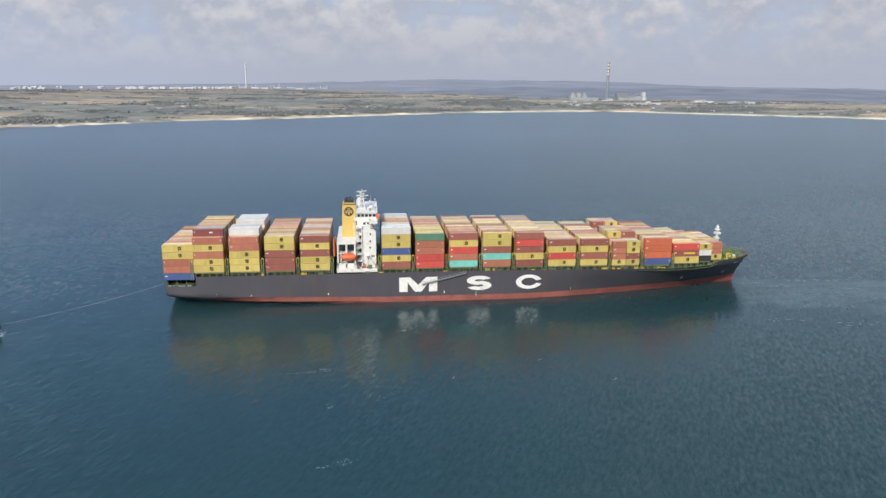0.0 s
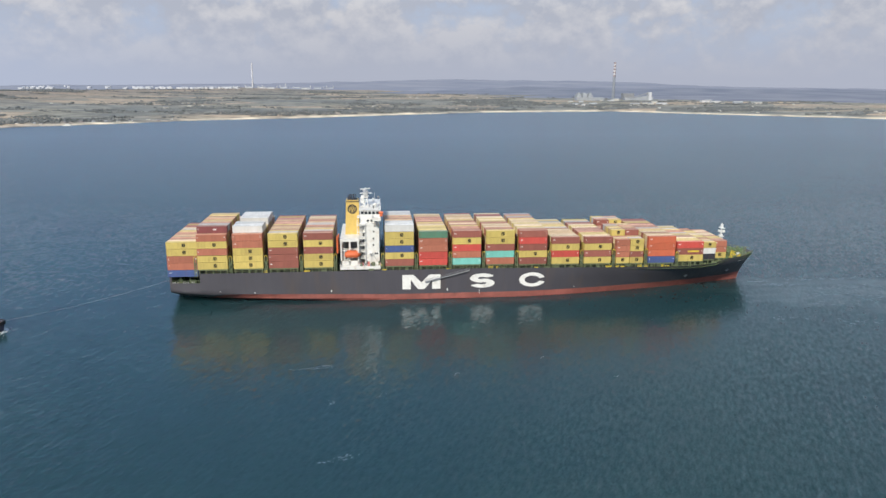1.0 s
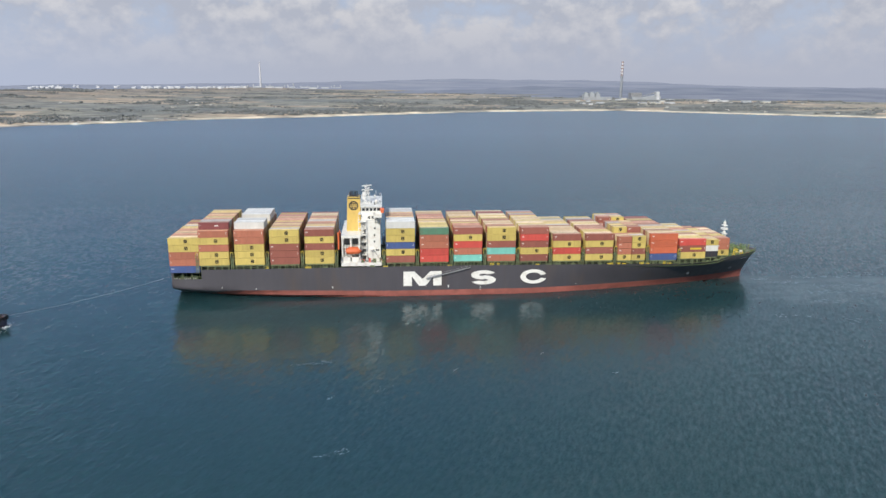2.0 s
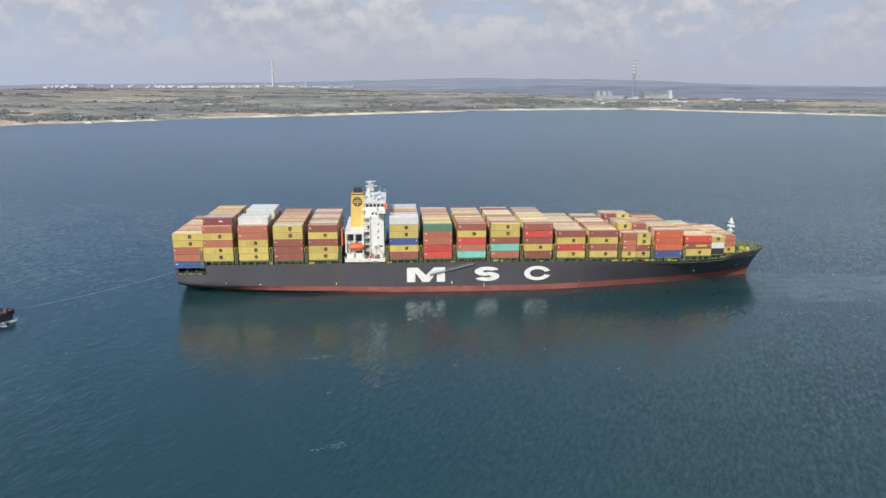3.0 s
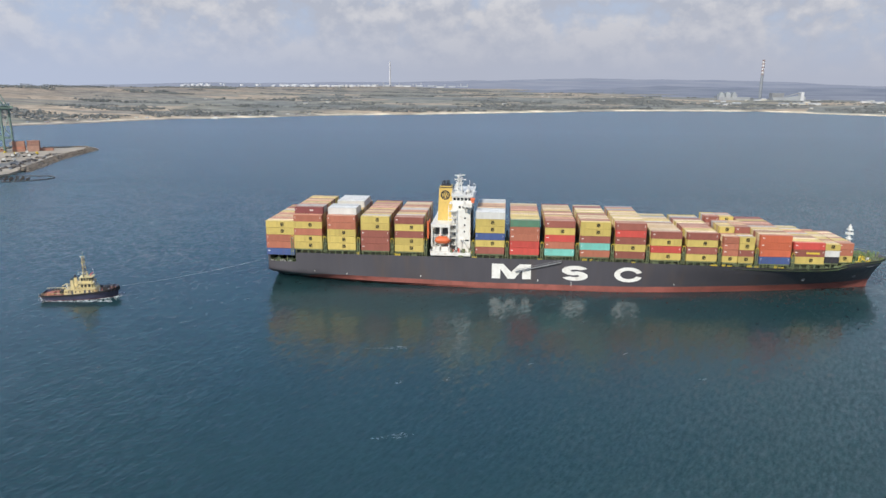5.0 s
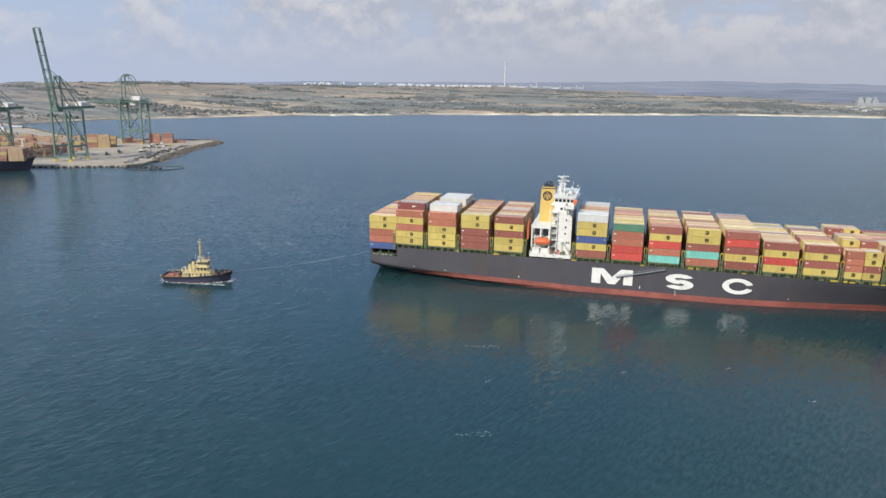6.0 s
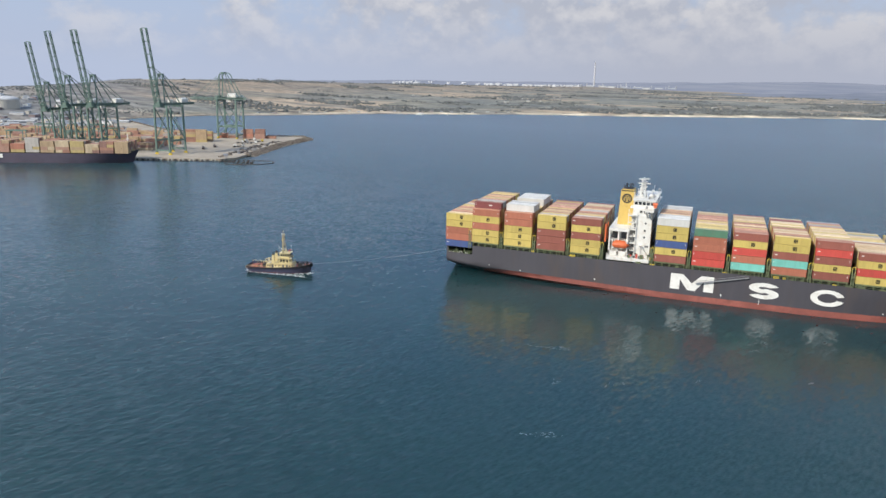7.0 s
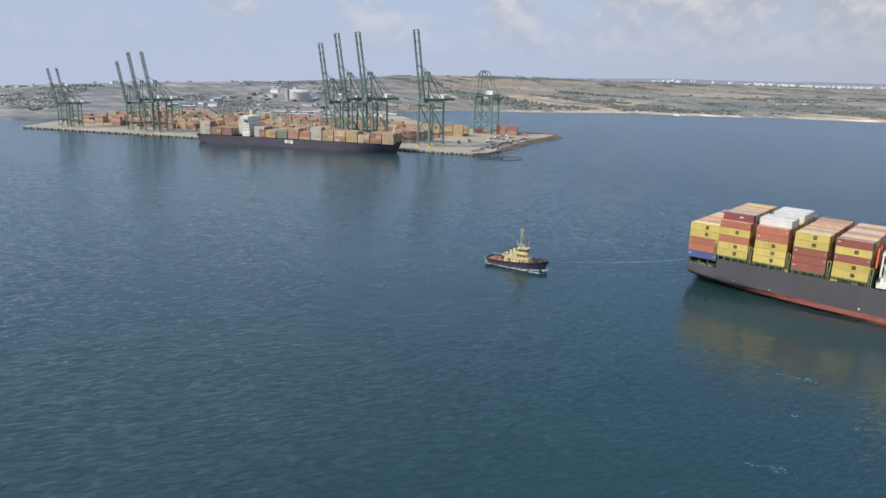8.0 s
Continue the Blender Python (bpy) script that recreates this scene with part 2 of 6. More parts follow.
def sea_material():
    m = bpy.data.materials.new("sea_water")
    m.use_nodes = True
    n, l = m.node_tree.nodes, m.node_tree.links
    p = n["Principled BSDF"]
    p.inputs["IOR"].default_value = 1.33
    p.subsurface_method = "BURLEY"
    p.inputs["Subsurface Weight"].default_value, p.inputs["Subsurface Scale"].default_value = 1.0, 22.0
    p.inputs["Subsurface Radius"].default_value = (0.6, 1.0, 1.0)
    geo = n.new("ShaderNodeNewGeometry")

    def wave(scale, sx, sy, rot, detail, rough=0.55):
        mp, t = n.new("ShaderNodeMapping"), n.new("ShaderNodeTexNoise")
        mp.inputs["Scale"].default_value, mp.inputs["Rotation"].default_value = (sx, sy, 1), (0, 0, rot)
        t.inputs["Scale"].default_value, t.inputs["Detail"].default_value = scale, detail
        t.inputs["Roughness"].default_value = rough
        l.new(geo.outputs["Position"], mp.inputs["Vector"])
        l.new(mp.outputs[0], t.inputs["Vector"])
        return t.outputs["Fac"]

    def remap(v, a, b, c, d):
        r = n.new("ShaderNodeMapRange")
        for i, x in enumerate((a, b, c, d), 1):
            r.inputs[i].default_value = x
        l.new(v, r.inputs[0])
        return r.outputs[0]

    patch = wave(0.006, 1, 1.6, 0.3, 5)
    ramp = n.new("ShaderNodeMix")
    ramp.data_type = "RGBA"
    l.new(remap(patch, 0.3, 0.7, 0, 1), [s for s in ramp.inputs if s.name == "Factor" and s.type == "VALUE"][0])
    a, b = [s for s in ramp.inputs if s.type == "RGBA"]
    a.default_value, b.default_value = (0.013, 0.038, 0.046, 1), (0.018, 0.047, 0.051, 1)
    # paler, bluer base towards the far shore, standing in for reflected sky and haze
    far_xyz = n.new("ShaderNodeSeparateXYZ")
    l.new(geo.outputs["Position"], far_xyz.inputs[0])
    far_blue = n.new("ShaderNodeMix")
    far_blue.data_type = "RGBA"
    l.new(remap(far_xyz.outputs["Y"], 60, 900, 0.0, 1.0), [s for s in far_blue.inputs if s.name == "Factor" and s.type == "VALUE"][0])
    a, b = [s for s in far_blue.inputs if s.type == "RGBA"]
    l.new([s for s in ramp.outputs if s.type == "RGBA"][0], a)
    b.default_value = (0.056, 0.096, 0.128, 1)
    # paler, aerated water off the bow
    spread, churn, off = n.new("ShaderNodeVectorMath"), n.new("ShaderNodeVectorMath"), n.new("ShaderNodeMath")
    spread.operation, spread.inputs[1].default_value, spread.inputs[2].default_value = "MULTIPLY_ADD", (0.021, 0.040, 0), (-5.95, 0.12, 0)
    l.new(geo.outputs["Position"], spread.inputs[0])
    churn.operation = "LENGTH"
    l.new(spread.outputs[0], churn.inputs[0])
    off.operation = "ADD"
    l.new(churn.outputs["Value"], off.inputs[0])
    l.new(remap(wave(0.05, 0.6, 1.6, 0.0, 6, 0.65), 0.25, 0.75, -0.75, 0.75), off.inputs[1])
    froth = n.new("ShaderNodeMix")
    froth.data_type = "RGBA"
    l.new(remap(off.outputs[0], 0.35, 1.15, 1.0, 0.0), [s for s in froth.inputs if s.name == "Factor" and s.type == "VALUE"][0])
    a, b = [s for s in froth.inputs if s.type == "RGBA"]
    l.new([s for s in far_blue.outputs if s.type == "RGBA"][0], a)
    b.default_value = (0.050, 0.082, 0.090, 1)
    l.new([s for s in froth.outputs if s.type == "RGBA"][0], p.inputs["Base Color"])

    def slopes(length, stretch, turn, detail, rough, amount):
        """Wind ripples with long crests: wave length, crest length over it, crest direction, steepness."""
        mp, t, v = n.new("ShaderNodeMapping"), n.new("ShaderNodeTexNoise"), n.new("ShaderNodeVectorMath")
        mp.vector_type = "TEXTURE"
        mp.inputs["Scale"].default_value, mp.inputs["Rotation"].default_value = (length * stretch, length, 1), (0, 0, turn)
        t.inputs["Scale"].default_value, t.inputs["Detail"].default_value = 1.0, detail
        t.inputs["Roughness"].default_value = rough
        l.new(geo.outputs["Position"], mp.inputs["Vector"])
        l.new(mp.outputs[0], t.inputs["Vector"])
        v.operation = "MULTIPLY_ADD"
        v.inputs[1].default_value, v.inputs[2].default_value = (amount, amount, 0), (-amount / 2, -amount / 2, 0)
        l.new(t.outputs["Color"], v.inputs[0])
        return v.outputs[0]

    def vec_add(a, b):
        v = n.new("ShaderNodeVectorMath")
        l.new(a, v.inputs[0])
        l.new(b, v.inputs[1])
        return v.outputs[0]

    def vec_scale(a, k):
        v = n.new("ShaderNodeVectorMath")
        v.operation = "SCALE"
        l.new(a, v.inputs[0])
        l.new(k, v.inputs["Scale"])
        return v.outputs[0]

    sep = n.new("ShaderNodeSeparateXYZ")
    l.new(geo.outputs["Position"], sep.inputs[0])
    # the bay is sheltered towards the far shore: short ripples die out there
    bay = remap(sep.outputs["Y"], -220, -20, 1.6, 0.65)
    quiet = remap(sep.outputs["Y"], 40, 300, 1.0, 0.62)
    swell = vec_add(slopes(16.0, 2.0, 0.30, 3, 0.5, 0.05), slopes(3.4, 1.9, 0.9, 2, 0.5, 0.12))
    tilt = vec_add(swell, vec_scale(vec_add(slopes(1.15, 2.8, 1.12, 2, 0.5, 0.40), slopes(0.5, 2.2, 0.8, 2, 0.5, 0.24)), bay))
    gust = remap(wave(0.008, 1, 2.2, 0.2, 4), 0.35, 0.65, 0.85, 1.12)
    # calm lee beside the tall ship
    wob = n.new("ShaderNodeMath")
    wob.operation = "MULTIPLY_ADD"
    wob.inputs[1].default_value = 60.0
    l.new(wave(0.02, 1, 1, 0, 4), wob.inputs[0])
    l.new(sep.outputs["Y"], wob.inputs[2])
    lee = None
    for v in (remap(wob.outputs[0], -110, -10, 0, 1), remap(sep.outputs["X"], -40, 0, 0, 1), remap(sep.outputs["X"], 300, 250, 0, 1), remap(sep.outputs["Y"], 50, 25, 0, 1)):
        if lee is None:
            lee = v
        else:
            mm = n.new("ShaderNodeMath")
            mm.operation = "MULTIPLY"
            l.new(lee, mm.inputs[0])
            l.new(v, mm.inputs[1])
            lee = mm.outputs[0]
    sheen = n.new("ShaderNodeMath")
    sheen.operation = "ADD"
    l.new(remap(lee, 0, 1, 0.05, 0.03), sheen.inputs[0])
    l.new(remap(sep.outputs["Y"], -60, 260, 0.10, 0.22), sheen.inputs[1])
    l.new(sheen.outputs[0], p.inputs["Roughness"])
    calm = n.new("ShaderNodeMath")
    calm.operation = "MULTIPLY"
    l.new(gust, calm.inputs[0])
    l.new(remap(lee, 0, 1, 1.0, 0.92), calm.inputs[1])
    scaled, turned = n.new("ShaderNodeVectorMath"), n.new("ShaderNodeVectorMath")
    scaled.operation, turned.operation = "SCALE", "ADD"
    l.new(vec_scale(tilt, quiet), scaled.inputs[0])
    l.new(calm.outputs[0], scaled.inputs["Scale"])
    l.new(scaled.outputs[0], turned.inputs[0])
    turned.inputs[1].default_value = (0, 0, 1)
    unit = n.new("ShaderNodeVectorMath")
    unit.operation = "NORMALIZE"
    l.new(turned.outputs[0], unit.inputs[0])
    l.new(unit.outputs[0], p.inputs["Normal"])
    return m


def land_material():
    m = bpy.data.materials.new("coastal_land")
    m.use_nodes = True
    n, l = m.node_tree.nodes, m.node_tree.links
    p = n["Principled BSDF"]
    p.inputs["Roughness"].default_value = 0.95
    geo, sep = n.new("ShaderNodeNewGeometry"), n.new("ShaderNodeSeparateXYZ")
    l.new(geo.outputs["Position"], sep.inputs[0])

    def mapped(sx, sy, rot=0.0):
        mp = n.new("ShaderNodeMapping")
        mp.inputs["Scale"].default_value, mp.inputs["Rotation"].default_value = (sx, sy, 0.0), (0, 0, rot)
        l.new(geo.outputs["Position"], mp.inputs["Vector"])
        return mp.outputs[0]

    def noise_of(vec, scale, detail=5):
        t = n.new("ShaderNodeTexNoise")
        t.inputs["Scale"].default_value, t.inputs["Detail"].default_value = scale, detail
        l.new(vec, t.inputs["Vector"])
        return t.outputs["Fac"]

    def remap(v, a, b, c=0.0, d=1.0):
        r = n.new("ShaderNodeMapRange")
        for i, x in enumerate((a, b, c, d), 1):
            r.inputs[i].default_value = x
        l.new(v, r.inputs[0])
        return r.outputs[0]

    def mix(f, a, b):
        x = n.new("ShaderNodeMix")
        x.data_type = "RGBA"
        ins = [[s for s in x.inputs if s.name == "Factor" and s.type == "VALUE"][0]] + [s for s in x.inputs if s.type == "RGBA"]
        for s, v in zip(ins, (f, a, b)):
            if isinstance(v, (tuple, float)):
                s.default_value = v
            else:
                l.new(v, s)
        return [s for s in x.outputs if s.type == "RGBA"][0]

    fields = n.new("ShaderNodeTexVoronoi")
    fields.inputs["Scale"].default_value = 1.0
    l.new(mapped(0.0042, 0.0062, 0.25), fields.inputs["Vector"])
    sepc = n.new("ShaderNodeSeparateColor")
    l.new(fields.outputs["Color"], sepc.inputs[0])
    # scrub is greyed and lifted: part of the haze sits in this colour
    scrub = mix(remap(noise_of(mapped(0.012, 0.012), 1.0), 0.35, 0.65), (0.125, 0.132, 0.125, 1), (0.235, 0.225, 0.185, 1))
    dry = mix(remap(sepc.outputs[1], 0.2, 0.8), (0.36, 0.285, 0.205, 1), (0.20, 0.19, 0.15, 1))
    farmed = remap(noise_of(mapped(0.0014, 0.0026), 1.0, 3), 0.42, 0.48)
    pick = n.new("ShaderNodeMath")
    pick.operation = "MULTIPLY"
    l.new(farmed, pick.inputs[0])
    l.new(remap(sepc.outputs[0], 0.35, 0.45), pick.inputs[1])
    ground = mix(pick.outputs[0], scrub, dry)
    # long belts of dark wood between the fields, greyed by haze in their colour
    belts = remap(noise_of(mapped(0.0016, 0.0085, 0.06), 1.0, 5), 0.53, 0.60, 0, 0.6)
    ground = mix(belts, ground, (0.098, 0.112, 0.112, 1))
    # dry grass on the high ground
    high = n.new("ShaderNodeMath")
    high.operation = "MULTIPLY"
    l.new(remap(sep.outputs["Z"], 15, 30, 0, 0.9), high.inputs[0])
    l.new(remap(sep.outputs["X"], -2300, -1800), high.inputs[1])
    brown = mix(remap(noise_of(mapped(0.003, 0.006), 1.0, 4), 0.4, 0.6), (0.285, 0.222, 0.16, 1), (0.17, 0.15, 0.125, 1))
    ground = mix(high.outputs[0], ground, brown)
    # western woods take the bluish haze into their base colour
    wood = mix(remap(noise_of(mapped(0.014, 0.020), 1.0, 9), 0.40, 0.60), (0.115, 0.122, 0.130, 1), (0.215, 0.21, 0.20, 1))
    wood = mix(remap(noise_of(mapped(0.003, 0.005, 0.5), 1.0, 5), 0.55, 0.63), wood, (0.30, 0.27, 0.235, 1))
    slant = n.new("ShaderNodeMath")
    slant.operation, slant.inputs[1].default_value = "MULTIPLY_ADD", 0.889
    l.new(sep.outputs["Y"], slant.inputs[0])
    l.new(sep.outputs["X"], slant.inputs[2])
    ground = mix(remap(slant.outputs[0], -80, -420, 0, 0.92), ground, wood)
    wob = n.new("ShaderNodeMath")
    wob.operation = "MULTIPLY_ADD"
    wob.inputs[1].default_value = 5.0
    l.new(noise_of(mapped(0.01, 0.01), 1.0), wob.inputs[0])
    l.new(sep.outputs["Z"], wob.inputs[2])
    rocky = mix(remap(sep.outputs["Z"], 2.6, 3.4), (0.20, 0.175, 0.15, 1), (0.50, 0.43, 0.33, 1))
    rocky = mix(remap(sep.outputs["X"], -960, -900), (0.15, 0.15, 0.14, 1), rocky)
    shore = mix(remap(sep.outputs["X"], -560, -480), rocky, (0.58, 0.50, 0.37, 1))
    shore = mix(remap(noise_of(mapped(0.007, 0.007), 1.0, 3), 0.53, 0.58), shore, (0.24, 0.21, 0.17, 1))
    sand = mix(remap(wob.outputs[0], 6.0, 7.2), shore, ground)
    # broken cover: bushes, tracks and bare patches
    rough = n.new("ShaderNodeHueSaturation")
    speck = n.new("ShaderNodeMath")
    speck.operation = "MULTIPLY"
    l.new(remap(noise_of(mapped(0.022, 0.036), 1.0, 8), 0.33, 0.67, 0.64, 1.42), speck.inputs[0])
    l.new(remap(noise_of(mapped(0.2, 0.3), 1.0, 4), 0.3, 0.7, 0.82, 1.18), speck.inputs[1])
    l.new(speck.outputs[0], rough.inputs["Value"])
    l.new(sand, rough.inputs["Color"])
    l.new(rough.outputs[0], p.inputs["Base Color"])
    return m


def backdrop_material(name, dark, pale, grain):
    """Distant hills, their haze put in as a blue-grey emission."""
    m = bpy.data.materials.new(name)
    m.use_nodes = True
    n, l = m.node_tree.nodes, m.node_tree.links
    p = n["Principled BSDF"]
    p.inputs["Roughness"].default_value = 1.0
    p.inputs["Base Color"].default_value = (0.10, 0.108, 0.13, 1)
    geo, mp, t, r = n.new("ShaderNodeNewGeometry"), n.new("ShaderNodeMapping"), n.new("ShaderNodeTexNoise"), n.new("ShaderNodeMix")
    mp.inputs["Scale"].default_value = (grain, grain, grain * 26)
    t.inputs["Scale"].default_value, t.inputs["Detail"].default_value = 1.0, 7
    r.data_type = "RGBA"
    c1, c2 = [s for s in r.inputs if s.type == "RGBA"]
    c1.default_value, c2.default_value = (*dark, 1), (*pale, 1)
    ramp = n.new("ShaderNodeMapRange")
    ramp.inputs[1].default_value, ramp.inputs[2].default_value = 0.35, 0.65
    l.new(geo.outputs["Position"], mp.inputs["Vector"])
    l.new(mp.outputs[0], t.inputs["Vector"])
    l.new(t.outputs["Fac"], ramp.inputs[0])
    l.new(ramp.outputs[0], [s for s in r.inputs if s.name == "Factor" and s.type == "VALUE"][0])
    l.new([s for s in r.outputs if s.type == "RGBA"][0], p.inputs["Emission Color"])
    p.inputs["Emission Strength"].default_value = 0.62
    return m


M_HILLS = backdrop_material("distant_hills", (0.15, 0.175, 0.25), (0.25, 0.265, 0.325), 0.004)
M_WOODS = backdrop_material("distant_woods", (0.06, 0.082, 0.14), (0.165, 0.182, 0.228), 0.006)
M_SEA, M_LAND = sea_material(), land_material()


# ---- mesh helpers ----
class Shape:
    """Gathers boxes, beams, tubes and lofts into one mesh."""

    def __init__(self):
        self.v, self.f = [], []

    def add(self, verts, faces):
        k = len(self.v)
        self.v += [tuple(p) for p in verts]
        self.f += [tuple(i + k for i in f) for f in faces]
        return self

    def box(self, x0, y0, z0, x1, y1, z1):
        return self.add([(x, y, z) for z in (z0, z1) for x, y in ((x0, y0), (x1, y0), (x1, y1), (x0, y1))],
                        [(3, 2, 1, 0), (4, 5, 6, 7), (0, 1, 5, 4), (1, 2, 6, 5), (2, 3, 7, 6), (3, 0, 4, 7)])

    def beam(self, a, b, w, h=None):
        a, b, h = Vector(a), Vector(b), h or w
        d = (b - a).normalized()
        s = d.cross(Vector((0, 0, 1)) if abs(d.z) < 0.95 else Vector((0, 1, 0))).normalized()
        u = s.cross(d)
        ring = [(-w / 2, -h / 2), (w / 2, -h / 2), (w / 2, h / 2), (-w / 2, h / 2)]
        vs = [e + s * i + u * j for e in (a, b) for i, j in ring]
        return self.add(vs, [(0, 1, 2, 3), (7, 6, 5, 4)] + [(i, i + 4, (i + 1) % 4 + 4, (i + 1) % 4) for i in range(4)])

    def tube(self, a, b, r, n=10, r2=None):
        a, b = Vector(a), Vector(b)
        r2 = r if r2 is None else r2
        d = (b - a).normalized()
        s = d.cross(Vector((0, 0, 1)) if abs(d.z) < 0.95 else Vector((0, 1, 0))).normalized()
        u = s.cross(d)
        vs = []
        for e, rr in ((a, r), (b, r2)):
            vs += [e + (s * math.cos(t) + u * math.sin(t)) * rr for t in (2 * math.pi * i / n for i in range(n))]
        fs = [(i, i + n, (i + 1) % n + n, (i + 1) % n) for i in range(n)]
        return self.add(vs, fs + [tuple(range(n)), tuple(range(2 * n - 1, n - 1, -1))])

    def prism(self, ring, axis, a, b):
        """A closed outline in the two other axes, drawn out from a to b along an axis."""
        order = {"x": lambda p, q, s: (s, p, q), "y": lambda p, q, s: (p, s, q), "z": lambda p, q, s: (p, q, s)}[axis]
        n = len(ring)
        vs = [order(p, q, s) for s in (a, b) for p, q in ring]
        return self.add(vs, [tuple(range(n - 1, -1, -1)), tuple(range(n, 2 * n))] +
                        [(i, (i + 1) % n, (i + 1) % n + n, i + n) for i in range(n)])

    def dome(self, c, r, h, n=12, m=4):
        vs = [(c[0] + r * math.cos(j / m * math.pi / 2) * math.cos(2 * math.pi * i / n),
               c[1] + r * math.cos(j / m * math.pi / 2) * math.sin(2 * math.pi * i / n),
               c[2] + h * math.sin(j / m * math.pi / 2)) for j in range(m) for i in range(n)] + [(c[0], c[1], c[2] + h)]
        fs = [(j * n + i, j * n + (i + 1) % n, (j + 1) * n + (i + 1) % n, (j + 1) * n + i) for j in range(m - 1) for i in range(n)]
        return self.add(vs, fs + [((m - 1) * n + i, (m - 1) * n + (i + 1) % n, m * n) for i in range(n)])

    def mesh(self, name, mat):
        me = bpy.data.meshes.new(name)
        me.from_pydata(self.v, [], self.f)
        bm = bmesh.new()
        bm.from_mesh(me)
        bmesh.ops.recalc_face_normals(bm, faces=bm.faces)
        bm.to_mesh(me)
        bm.free()
        me.materials.append(mat)
        return me


def part(name, shape, mat, parent, label="", smooth=False):
    me = shape.mesh(name, mat) if isinstance(shape, Shape) else shape
    if smooth:
        for poly in me.polygons:
            poly.use_smooth = True
    ob = new(name, me)
    ob.parent = parent
    return tagged(ob, label) if label else ob


def thing(name, label, category, group="", kind="", at=None):
    ob = new(name)
    if at is not None:
        ob.matrix_basis = at
    return tagged(ob, label, category, group, kind)


# ---- sea ----
SEA_Z = 1.6
SEA_EDGE = [(-2600, -6000), (6000, -6000), (6000, 2400), (500, 2400), (-600, 1650), (-1100, 1100), (-1250, 350), (-2600, -380)]
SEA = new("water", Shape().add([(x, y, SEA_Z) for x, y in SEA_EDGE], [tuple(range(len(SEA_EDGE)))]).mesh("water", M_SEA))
tagged(SEA, "dark blue-green sea with small wind ripples", "sea", kind="structure")

# ---- land ----
COAST = [(-6000, -1300), (-2000, -330), (-960, 60), (-890, 480), (-800, 806), (-733, 869), (-656, 954), (-577, 1071), (-494, 1130), (-334, 1263),
         (-78, 1385), (365, 1650), (767, 1718), (1011, 1534), (1317, 1327), (1900, 1010), (3000, 720), (6000, 300)]


def coast_y(x):
    y = float(np.interp(x, [c[0] for c in COAST], [c[1] for c in COAST]))
    return y + 12 * noise.noise((x * 0.006, 3.0, 0)) + 6 * noise.noise((x * 0.03, 8.0, 0))


RIDGE = [(-1600, 60, 6), (-1516, 230, 11), (-1483, 324, 16), (-1416, 472, 25), (-1310, 674, 30), (-1330, 950, 33), (-1500, 1350, 34), (-1666, 1613, 30), (-1477, 1896, 28),
         (-1223, 2285, 20), (-1050, 2691, 12), (-571, 3648, 8)]


def land_z(x, y):
    d = y - coast_y(x)
    if d <= 0:
        return -0.5 + 0.02 * d
    z = 5.5 * (1 - math.exp(-d / 36)) + 5 * (1 - math.exp(-d / 300)) + 0.0042 * d * max(0.0, min(1.0, (x + 0.889 * y + 900) / 900))
    near = 0.0
    for (ax, ay, ah), (bx, by, bh) in zip(RIDGE, RIDGE[1:]):
        u = max(0, min(1, ((x - ax) * (bx - ax) + (y - ay) * (by - ay)) / ((bx - ax) ** 2 + (by - ay) ** 2)))
        e = math.hypot(x - ax - u * (bx - ax), y - ay - u * (by - ay))
        near = max(near, (ah + u * (bh - ah)) * math.exp(-(e / 290) ** 2))
    fade = 1 - math.exp(-d / 260)
    west = max(0.0, min(1.0, -(x + 0.889 * y + 350) / 600))
    z -= west * min(70, 0.055 * max(0, math.hypot(x - 100, y + 294) - 1750))
    return z + fade * (near + 3 * noise.noise((x * 0.0016, y * 0.0016, 1)) + 2 * noise.noise((x * 0.006, y * 0.006, 2)))


xs = [-6000 + 40 * i for i in range(125)] + [-1000 + 12 * i for i in range(30)] + [-640 + 40 * i for i in range(167)]
steps = [-40, -8, 0, 6, 14, 24, 40, 65, 100, 150, 220, 300, 390, 500, 620, 760, 920, 1100, 1300, 1520, 1760, 2020, 2300, 2620, 3000, 3500]
land = Shape()
land.add([(x, coast_y(x) + s, land_z(x, coast_y(x) + s)) for x in xs for s in steps],
         [(i * len(steps) + j, (i + 1) * len(steps) + j, (i + 1) * len(steps) + j + 1, i * len(steps) + j + 1)
          for i in range(len(xs) - 1) for j in range(len(steps) - 1)
          if xs[i] + 0.889 * (coast_y(xs[i]) + steps[j]) > -650 or math.hypot(xs[i] - 100, coast_y(xs[i]) + steps[j] + 294) < 2150])
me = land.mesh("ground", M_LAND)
for poly in me.polygons:
    poly.use_smooth = True
tagged(new("ground", me), "low coastal plain with sandy beach, scrub and dry fields", "land", kind="structure")

